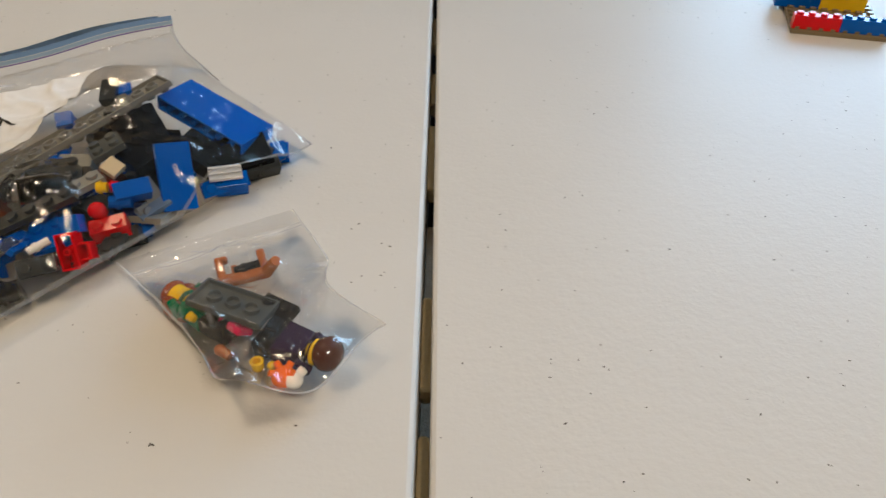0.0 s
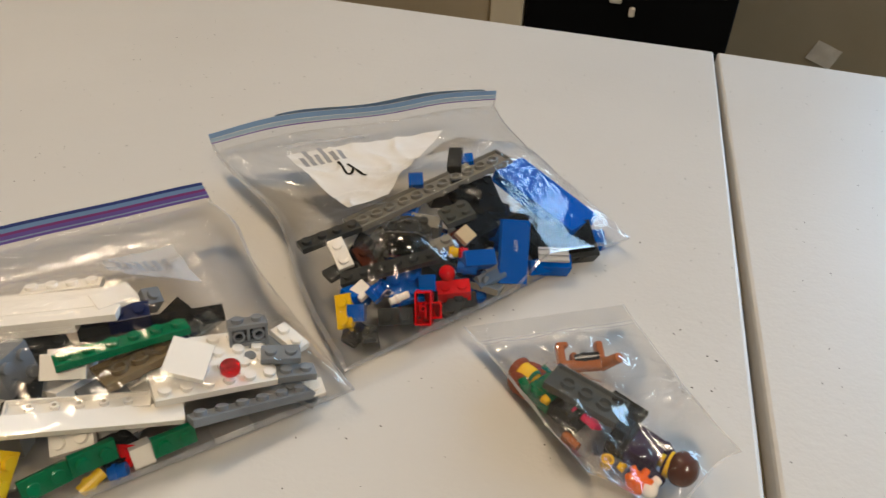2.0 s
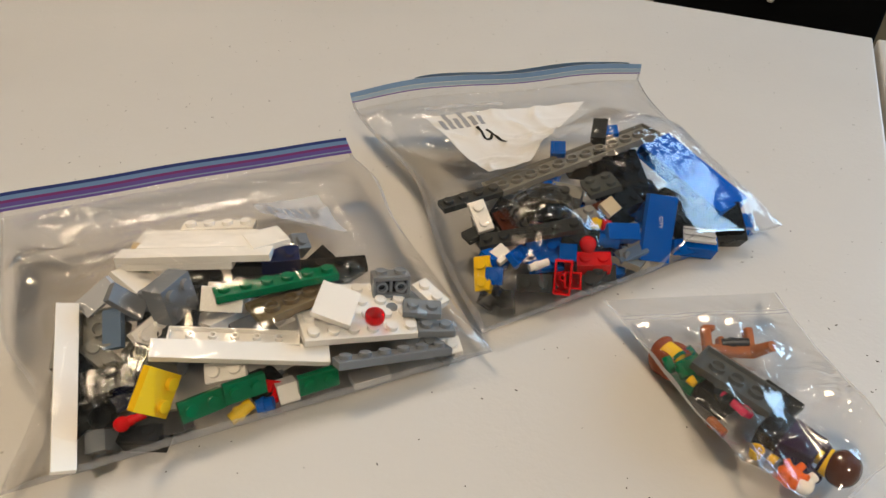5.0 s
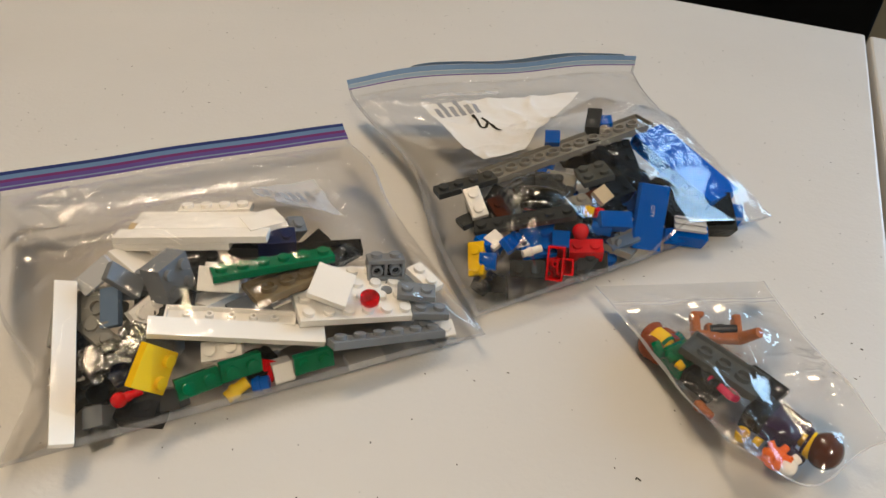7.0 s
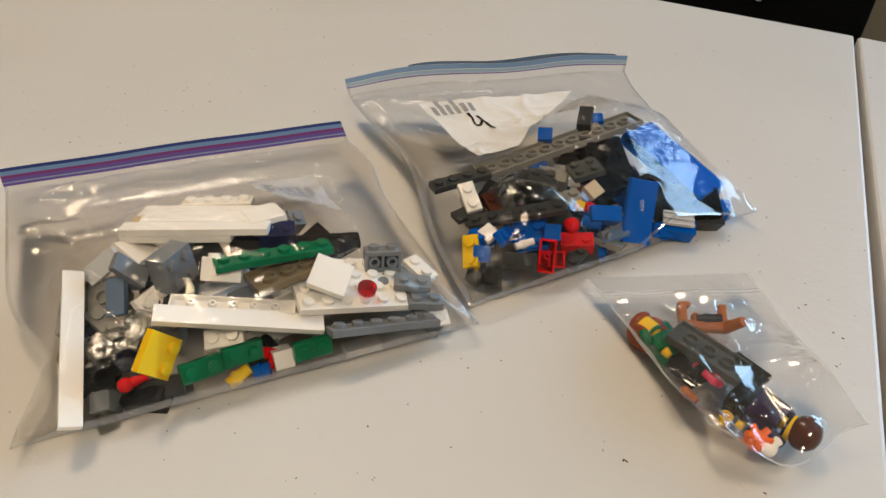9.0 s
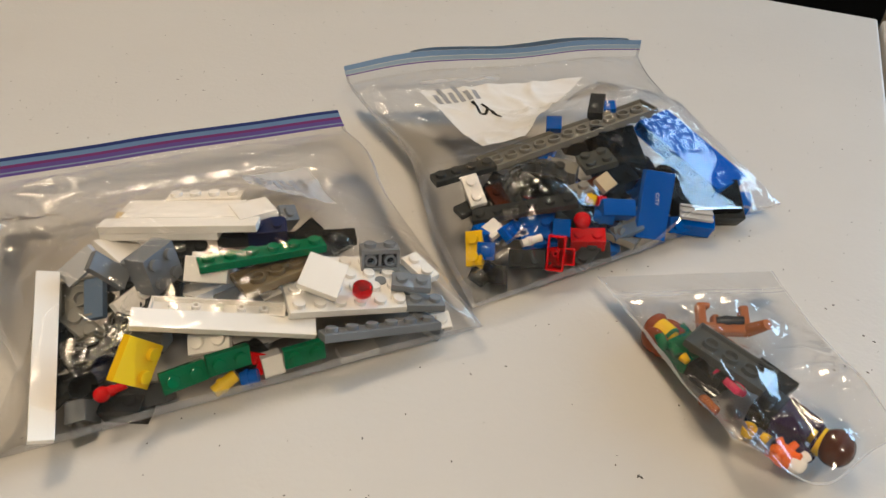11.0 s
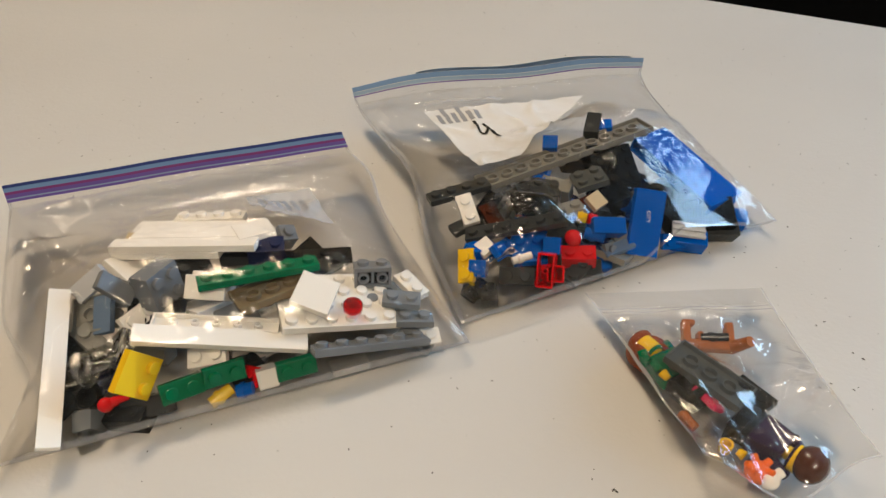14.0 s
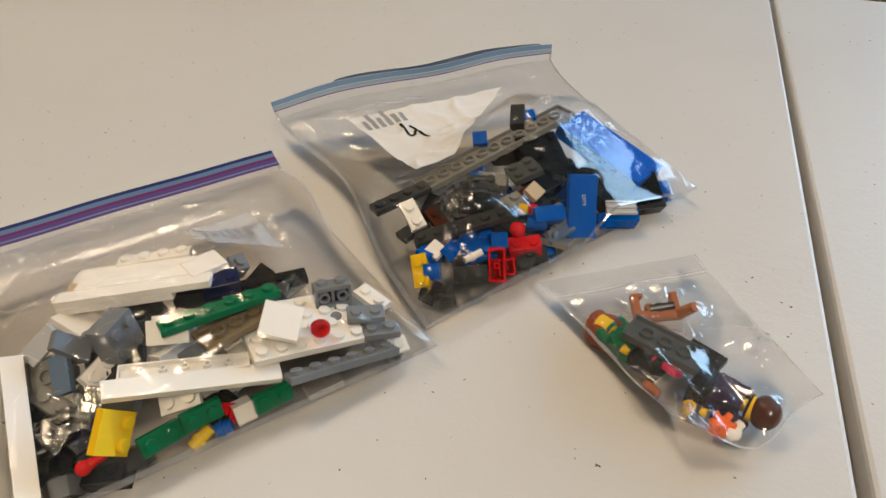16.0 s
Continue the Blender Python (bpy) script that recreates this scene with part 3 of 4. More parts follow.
lay(BAG_A, 2, 2, PLATE, GREY, -0.2486, 0.1313, 0.0190, 24, 2, 65, studs="none")
lay(BAG_A, 1, 2, PLATE, NAVY, -0.2411, 0.1726, 0.0190, 28, -4, 59)
lay(BAG_A, 1, 2, BRICK, DARK, -0.2887, 0.1152, 0.0210, 32, 3, 37)
lay(BAG_A, 2, 2, BRICK, MID, -0.3121, 0.0963, 0.0150, 22, -15, 26, studs="none")
lay(BAG_A, 2, 2, PLATE, DARK, -0.2900, 0.0808, 0.0070, 27, 19, 46)
lay(BAG_A, 1, 2, PLATE, GREY, -0.1847, 0.1644, 0.0074, 16, -3, 89)
lay(BAG_A, 1, 1, PLATE, WHITE, -0.1798, 0.1678, 0.0075, 14, 0, 39)
lay(BAG_A, 2, 2, PLATE, MID, -0.1985, 0.1777, 0.0133, 0, 20, 19, studs="none")
lay(BAG_A, 1, 1, PLATE, RED, -0.2339, 0.1159, 0.0075, 25, -10, 6)
lay(BAG_A, 1, 2, PLATE, TAN, -0.3131, 0.1376, 0.0290, 24, 6, 18)

# --- the bag of blue and grey bricks ---
lay(BAG_B, 12, 2, PLATE, MID, -0.1675, 0.2931, 0.0346, -7.9, -10.3, 46.2, face="bottom")
lay(BAG_B, 6, 1, PLATE, DARK, -0.1683, 0.2296, 0.0284, 10.5, -17.4, 19.0)
lay(BAG_B, 2, 1, PLATE, MID, -0.1510, 0.2527, 0.0291, 4, -6, 45)
city = lay(BAG_B, 2, 4, PLATE, BLUE, -0.1154, 0.2673, 0.0219, 58.2, 14.0, 33.7, studs="none", note="bright blue lettered")
lay(BAG_B, 7, 1, 24.0, BLUE, -0.1084, 0.3175, 0.0290, -2, 14, -29, face="side")
lay(BAG_B, 1, 2, BRICK, RED, -0.1482, 0.2179, 0.0169, 60, -5, 10, face="bottom")
lay(BAG_B, 1, 1, BRICK, RED, -0.1440, 0.2205, 0.0149, 52, -5, 15, face="bottom")
lay(BAG_B, 1, 1, BRICK, BLUE, -0.1495, 0.2283, 0.0236, 52, -5, 14, studs="none")
lay(BAG_B, 2, 1, PLATE, DARK, -0.1589, 0.2109, 0.0154, 48, -6, 15)
lay(BAG_B, 1, 2, PLATE, WHITE, -0.1932, 0.2318, 0.0286, 29, -9, 41)
lay(BAG_B, 4, 1, PLATE, DARK, -0.2021, 0.2405, 0.0319, 1, -3, 50)
lay(BAG_B, 1, 1, BRICK, BLUE, -0.1764, 0.2064, 0.0166, 50, -4, 15)
lay(BAG_B, 1, 2, PLATE, YELLOW, -0.1821, 0.2065, 0.0162, 43, -20, 9)
lay(BAG_B, 1, 1, PLATE, WHITE, -0.1777, 0.2175, 0.0214, 14, -20, 60, studs="none")
lay(BAG_B, 1, 1, BRICK, BROWN, -0.1437, 0.2623, 0.0283, 23, -20, 40, studs="none")
lay(BAG_B, 1, 1, PLATE, TAN, -0.1387, 0.2582, 0.0338, 29, -12, 63, studs="none")
lay(BAG_B, 2, 1, BRICK, BLUE, -0.1295, 0.2514, 0.0266, 40, 6, 32, studs="none")
lay(BAG_B, 1, 2, PLATE, GREY, -0.1251, 0.2585, 0.0178, 70, -10, 50, studs="none")
lay(BAG_B, 3, 3, BRICK, BLACK, -0.1418, 0.2985, 0.0313, 25, 4, 39)
lay(BAG_B, 2, 2, PLATE, SLATE, -0.1479, 0.2741, 0.0349, -6, -15, 35)
lay(BAG_B, 1, 1, BRICK, BLUE, -0.1759, 0.2961, 0.0366, 30, -4, 17, studs="none")
lay(BAG_B, 1, 2, BRICK, DARK, -0.1599, 0.3164, 0.0421, 14, -5, 9, studs="none")
lay(BAG_B, 1, 1, PLATE, BLUE, -0.1547, 0.3215, 0.0400, 10, -6, 20, studs="none")
lay(BAG_B, 1, 1, BRICK, BLUE, -0.0773, 0.3108, 0.0110, 31, 2, 24, studs="none")
lay(BAG_B, 3, 1, BRICK, DARK, -0.0856, 0.2958, 0.0104, 30, 5, 30, studs="none")
lay(BAG_B, 2, 1, BRICK, DARK, -0.1357, 0.2394, 0.0078, 40, -12, 15, studs="none")
lay(BAG_B, 1, 1, PLATE, BLUE, -0.1286, 0.2495, 0.0068, 53, 6, 47, studs="none")
lay(BAG_B, 1, 1, BRICK, CLEAR, -0.1690, 0.2035, 0.0096, 8, -4, 29)
lay(BAG_B, 2, 1, BRICK, BLUE, -0.0952, 0.2802, 0.0118, 25, 4, 19, studs="none")
lay(BAG_B, 2, 2, PLATE, BLUE, -0.1600, 0.2286, 0.0184, 15, -8, 25)
lay(BAG_B, 2, 3, PLATE, DARK, -0.1650, 0.2619, 0.0269, 8, 6, 20)
rod_piece(BAG_B, BLUE, (-0.1401, 0.2480, 0.021), (-0.1309, 0.2500, 0.020), 2.9)
round_stud(BAG_B, RED, -0.1436, 0.2420, 0.0210, 30)
slope_piece(BAG_B, RED, pose(-0.1394, 0.2410, 0.009, 20, -5, 20), 2, 1, 8)
rod_piece(BAG_B, WHITE, (-0.1782, 0.2153, 0.018), (-0.1764, 0.2203, 0.021), 1.7)
rod_piece(BAG_B, WHITE, (-0.1631, 0.2156, 0.019), (-0.1566, 0.2223, 0.020), 1.7)
rod_piece(BAG_B, YELLOW, (-0.1453, 0.2509, 0.027), (-0.1409, 0.2518, 0.0265), 2.4)
rod_piece(BAG_B, RED, (-0.1404, 0.2523, 0.026), (-0.1369, 0.2544, 0.0255), 2.4)


def grille(m):
    bm = bmesh.new()
    add_box(bm, -7.9, -3.9, -2, 7.9, 3.9, -1.2, 0.2)
    for y in (-3.2, 0, 3.2):
        add_box(bm, -7.9, y - 0.6, -1.25, 7.9, y + 0.6, 0, 0.2)
    loose(BAG_B, "toy_grille", bm, PALE, "light grey slatted grille tile", "toy tile", m)


grille(pose(-0.0968, 0.2794, 0.0165, 25, 4, 19))


# pieces lower in the pile
lay(BAG_B, 2, 2, BRICK, CLEAR, -0.1765, 0.2408, 0.0297, 31, -15, 62, studs="none")
lay(BAG_B, 2, 2, BRICK, CLEAR, -0.1621, 0.2476, 0.0300, -3, -20, 18, studs="none")
lay(BAG_B, 2, 1, BRICK, MID, -0.1633, 0.2721, 0.0279, 18, 0, 2, studs="none")
lay(BAG_B, 1, 2, PLATE, BROWN, -0.1809, 0.2348, 0.0256, 26, -8, 52)
lay(BAG_B, 2, 1, BRICK, BLUE, -0.1799, 0.2199, 0.0196, 7, 16, 70, studs="none")
lay(BAG_B, 2, 1, PLATE, BLUE, -0.1697, 0.2224, 0.0198, 37, 19, 87)
lay(BAG_B, 2, 2, PLATE, BLUE, -0.1627, 0.2334, 0.0178, 22, 1, 11, studs="none")
lay(BAG_B, 2, 2, BRICK, BLACK, -0.1373, 0.2822, 0.0263, 21, -4, 56)
lay(BAG_B, 2, 1, BRICK, BLACK, -0.1391, 0.2982, 0.0283, 7, 20, 37)
lay(BAG_B, 2, 2, PLATE, BLACK, -0.1303, 0.3005, 0.0244, -3, 17, 25, studs="none")
lay(BAG_B, 2, 3, BRICK, BLACK, -0.1108, 0.2936, 0.0206, 26, -8, 65)
lay(BAG_B, 2, 2, BRICK, BLACK, -0.0974, 0.3009, 0.0168, 35, 3, 31, studs="none")
lay(BAG_B, 2, 1, BRICK, DARK, -0.0845, 0.3025, 0.0130, 14, 2, 75)
lay(BAG_B, 2, 2, PLATE, MID, -0.1259, 0.2551, 0.0103, 2, 18, 84, studs="none")
lay(BAG_B, 2, 1, PLATE, SAND, -0.1250, 0.2546, 0.0144, 14, -8, 48, studs="none")
lay(BAG_B, 2, 1, PLATE, DARK, -0.1372, 0.2335, 0.0102, 9, -12, 76)
lay(BAG_B, 1, 1, BRICK, CLEAR, -0.1753, 0.2038, 0.0116, 12, 6, 79)
lay(BAG_B, 2, 2, PLATE, DARK, -0.1549, 0.2295, 0.0099, 18, 4, 67, studs="none")
lay(BAG_B, 2, 1, PLATE, BLACK, -0.1879, 0.2445, 0.0255, 13, -12, 86, studs="none")
lay(BAG_B, 2, 1, PLATE, DARK, -0.1932, 0.2301, 0.0214, -2, -9, 54, studs="none")
lay(BAG_B, 2, 1, BRICK, BLACK, -0.1403, 0.2656, 0.0222, 1, 8, 31)
lay(BAG_B, 2, 2, BRICK, DARK, -0.1718, 0.2637, 0.0237, 33, 8, 57, studs="none")
lay(BAG_B, 2, 2, BRICK, DARK, -0.1503, 0.2546, 0.0160, -1, 13, 54, studs="none")
lay(BAG_B, 2, 1, PLATE, NAVY, -0.1353, 0.2522, 0.0142, 14, 6, 10)
lay(BAG_B, 3, 2, PLATE, NAVY, -0.1011, 0.3189, 0.0188, 38, -3, 57, studs="none")
lay(BAG_B, 1, 2, PLATE, BLUE, -0.1736, 0.2760, 0.0277, 6, -19, 2)
lay(BAG_B, 4, 2, BRICK, BLACK, -0.0937, 0.2943, 0.0170, 34, -6, 28, studs="none")
lay(BAG_B, 3, 1, PLATE, BLUE, -0.0975, 0.2790, 0.0095, 62, 4, 38)
lay(BAG_B, 1, 1, BRICK, BLUE, -0.0768, 0.3138, 0.0090, 20, 4, 12, studs="none")
lay(BAG_B, 2, 1, PLATE, GREY, -0.1247, 0.2553, 0.0120, 55, 8, 62)
lay(BAG_B, 1, 1, BRICK, BLUE, -0.1294, 0.2488, 0.0070, 30, 6, 40, studs="none")
lay(BAG_B, 2, 1, BRICK, DARK, -0.1623, 0.3067, 0.0259, 11, 17, 46)

# --- small pieces that show between the others ---
def filler(bag, corners, colours, count, top, rng):
    a, b, c, d = [Vector(p) for p in corners]
    for i in range(count):
        u, v = rng.uniform(0.10, 0.92), rng.uniform(0.05, 0.72)
        p = (a * (1 - u) + b * u) * (1 - v) + (d * (1 - u) + c * u) * v
        nx, ny = rng.choice(((1, 2), (2, 2), (1, 3), (2, 3), (1, 1), (1, 4)))
        h = rng.choice((PLATE, PLATE, BRICK))
        z = (h / 1000 + 0.0016) if i % 2 else rng.uniform(0.008, top)
        tilt = 4 if i % 2 else 18
        lay(bag, nx, ny, h, rng.choice(colours), p.x, p.y, z, rng.uniform(-tilt, tilt), rng.uniform(-tilt, tilt), rng.uniform(0, 360), studs=rng.choice(("all", "all", "none")))


rng = random.Random(7)
filler(BAG_A, ((-0.318, 0.135), (-0.236, 0.190), (-0.185, 0.163), (-0.280, 0.067)), (WHITE, GREY, GREY, DARK, MID, WHITE, BLACK), 20, 0.012, rng)
filler(BAG_B, ((-0.212, 0.246), (-0.135, 0.331), (-0.085, 0.304), (-0.166, 0.212)), (DARK, BLACK, BLUE, MID, BLUE, NAVY, DARK), 20, 0.012, rng)

# lettering on the blue tile
text = bpy.data.curves.new("lettering", "FONT")
text.body, text.size, text.align_x, text.align_y, text.extrude = "CITY", 0.0027, "CENTER", "CENTER", 0.00005
letters = new("lettering", text)
me = bpy.data.meshes.new_from_object(letters)
bpy.data.objects.remove(letters)
me.materials.clear()
me.materials.append(PRINT)
letters = new("lettering", me)
letters.parent = city
letters.matrix_local = pose(0.0000, 0.003, 0.00012, 0, 0, -84)
tagged(letters, "small white printed word")


# --- toy figures, each one plain mesh ---
def figure(bag, label, m, shirt, legs, hair, leg_bend=0, locks=True):
    mats = [shirt, legs, YELLOW, hair]
    bm = bmesh.new()
    # lying on the back, head towards +y
    a = [bm.verts.new(p) for p in ((-7.8, -6, 0), (7.8, -6, 0), (6, 6, 0), (-6, 6, 0))]
    b = [bm.verts.new(p) for p in ((-7.8, -6, 8), (7.8, -6, 8), (6, 6, 8), (-6, 6, 8))]
    bm.faces.new(a[::-1])
    bm.faces.new(b)
    for i in range(4):
        bm.faces.new((a[i], a[(i + 1) % 4], b[(i + 1) % 4], b[i]))
    bmesh.ops.bevel(bm, geom=bm.edges[:], offset=0.7, segments=2, profile=0.5, affect="EDGES")
    for s in (-1, 1):
        add_rod(bm, pose(s * 7.6, 4, 4, 60, 0, 180 + s * 12), 2.3, 2.0, 7, 12, 0)
        add_rod(bm, pose(s * 8.6, -2, 7.5, 75, 0, 180 + s * 5), 2.0, 1.8, 4.5, 12, 0)
        add_rod(bm, pose(s * 8.9, -6.5, 8.0, 80, 0, 180), 1.4, 2.0, 3, 12, 2)
        add_box(bm, s * 4.0 - 3.7, -20 + leg_bend, 0.2, s * 4.0 + 3.7, -8.2, 7.8, 0.7, 1)
        add_box(bm, s * 4.0 - 3.7, -20 + leg_bend, 0.2, s * 4.0 + 3.7, -16.5 + leg_bend, 10.5, 0.7, 1)
    add_box(bm, -7.7, -8.4, 1, 7.7, -6, 7, 0.5, 1)
    add_rod(bm, pose(0, 5.5, 4, -90, 0, 0), 2.6, 2.6, 2.2, 14, 2)
    r = add_rod(bm, pose(0, 7.4, 4, -90, 0, 0), 5.1, 5.1, 8.6, 20, 2)
    rim = [e for e in {e for v in r["verts"] for e in v.link_edges} if abs(e.verts[0].co.y - e.verts[1].co.y) < 0.01]
    bmesh.ops.bevel(bm, geom=rim, offset=1.2, segments=3, profile=0.5, affect="EDGES")
    if not locks:
        add_ball(bm, Matrix.Translation((0, 14.3, 2.8)) @ Matrix.Diagonal((1, 0.86, 1.0, 1)), 6.8, 3, 24)
    if locks:
        add_ball(bm, Matrix.Translation((0, 13.0, 1.0)) @ Matrix.Diagonal((1.04, 1.0, 0.98, 1)), 7.0, 3, 24)
        add_ball(bm, Matrix.Translation((0, 16.4, 4.8)) @ Matrix.Diagonal((1.14, 0.55, 1.0, 1)), 5.3, 3, 20)
        add_ball(bm, Matrix.Translation((0, 8.6, -0.4)) @ Matrix.Diagonal((1.35, 1.1, 0.8, 1)), 5.2, 3, 14)
        for s in (-1, 1):
            add_ball(bm, Matrix.Translation((s * 5.3, 10.6, 3.6)) @ Matrix.Diagonal((0.5, 1.4, 1.05, 1)), 4.6, 3, 14)
    for f in bm.faces:
        f.smooth = len(f.verts) == 4 and f.calc_area() < 12
    ob = solid("toy_figure", bm, mats, label, "toy figure", "toy figures", m=m, scale=0.001)
    bag.append(ob)
    return ob


figure(BAG_C, "toy figure with auburn hair and green shirt", pose(-0.0865, 0.1918, 0.0049, 0, 7, 58), GREEN, BLACK, AUBURN)
figure(BAG_C, "toy figure with brown hair and dark purple shirt", pose(-0.0460, 0.1727, 0.0039, 0, 180, -112) @ pose(0, 0, -0.0095), PURPLE, BLACK, BROWN, 6, False)
lay(BAG_C, 4, 2, PLATE, SLATE, -0.0712, 0.1880, 0.0182, -8.0, 6.3, -18.8, face="bottom")


def bracket(m):
    """A sitting toy animal's body: two upright prongs on a curved base, kept plain."""
    bm = bmesh.new()
    add_box(bm, -10, -3, 0, 10, 3, 4.5, 1.0)
    add_box(bm, -10.5, -2.6, 2, -7, 2.6, 12, 1.0)
    add_box(bm, 7, -2.6, 2, 10.5, 2.6, 12.5, 1.0)
    add_box(bm, -10.5, -2.6, 10.5, -5.0, 2.6, 13, 1.0)
    add_box(bm, -4.5, -2.6, 3, -2, 2.6, 8, 0.8)
    add_rod(bm, pose(9, 0, 2, 90, 0, 25), 2.8, 2.2, 11, 14)
    loose(BAG_C, "toy_animal", bm, NOUGAT, "orange brown toy animal with two prongs", "toy animal", m)


bracket(pose(-0.0736, 0.2116, 0.0061, -62, 0, 22))
rod_piece(BAG_C, BLACK, (-0.0782, 0.2137, 0.0101), (-0.0681, 0.2177, 0.0112), 1.8)
# Added pink piece stands in for a pinkish streak reflected by the film.
bm = bmesh.new()
add_box(bm, -6, -1.5, -4, 6, 1.5, 4, 1.0)
loose(BAG_C, "toy_skirt", bm, PINK, "pink piece standing in for a reflected streak", "toy piece", pose(-0.0693, 0.1798, 0.0122, 50, 0, -38))
bm = bmesh.new()
add_ball(bm, Matrix.Diagonal((1, 1, 0.8, 1)), 4.6)
for k in range(5):
    add_rod(bm, pose(0, 0, 1, 60, 0, k * 72), 1.6, 1.2, 5.5, 10)
loose(BAG_C, "toy_flame", bm, ORANGE, "orange flame-shaped toy piece", "toy piece", pose(-0.0481, 0.1591, 0.0075))
rod_piece(BAG_C, WHITE, (-0.0441, 0.1575, 0.0076), (-0.0410, 0.1616, 0.0086), 1.8, True)
ring_piece(BAG_C, YELLOW, pose(-0.0596, 0.1667, 0.0033, 0, 0, 0), 2.6, 1.7, 4)
bm = bmesh.new()
add_rod(bm, pose(0, 0, 0, 0, 90, 0), 2.2, 1.8, 6, 12)
add_ball(bm, Matrix(), 2.4)
loose(BAG_C, "toy_tail", bm, NOUGAT, "orange brown toy tail piece", "toy piece", pose(-0.0757, 0.1748, 0.0043, 0, 0, -35))
lay(BAG_C, 2, 1, PLATE, BLACK, -0.0551, 0.1894, 0.0135, 10, 0, -30)


from mathutils import kdtree

# ---- the bags: a clear film draped over what they hold ----
def surface_points(obs):
    out = []
    for ob in obs:
        mw = np.array(ob.matrix_world)
        co = np.array([v.co for v in ob.data.vertices])
        co = co @ mw[:3, :3].T + mw[:3, 3]
        out.append(co)
        for p in ob.data.polygons:
            if p.area < 2e-5:
                continue
            vs = co[list(p.vertices)]
            for i in range(1, len(vs) - 1):
                for a in np.linspace(0, 1, 12):
                    for b in np.linspace(0, 1 - a, max(2, int(12 * (1 - a)) + 1)):
                        out.append((vs[0] * (1 - a - b) + vs[i] * a + vs[i + 1] * b)[None])
    return np.concatenate(out)


def shifted(z):
    p = np.pad(z, 1, mode="edge")
    return (p[:-2, 1:-1] + p[2:, 1:-1] + p[1:-1, :-2] + p[1:-1, 2:]) / 4


def ribbon(name, bag, at, material, quad, n=60, k=6, lift=0.0004, label=""):
    """A thin print or strip that follows the film; quad: its corners in u, v."""
    a, b, c, d = [Vector(p) for p in quad]
    bm = bmesh.new()
    rows = []
    for j in range(k + 1):
        s = j / k
        rows.append([bm.verts.new(at(*((a * (1 - t) + b * t) * (1 - s) + (d * (1 - t) + c * t) * s), lift)) for t in [i / n for i in range(n + 1)]])
    for r0, r1 in zip(rows, rows[1:]):
        for i in range(n):
            bm.faces.new((r1[i], r1[i + 1], r0[i + 1], r0[i])).smooth = True
    return part(name, bm, material, bag, label)


VZ = 0.078


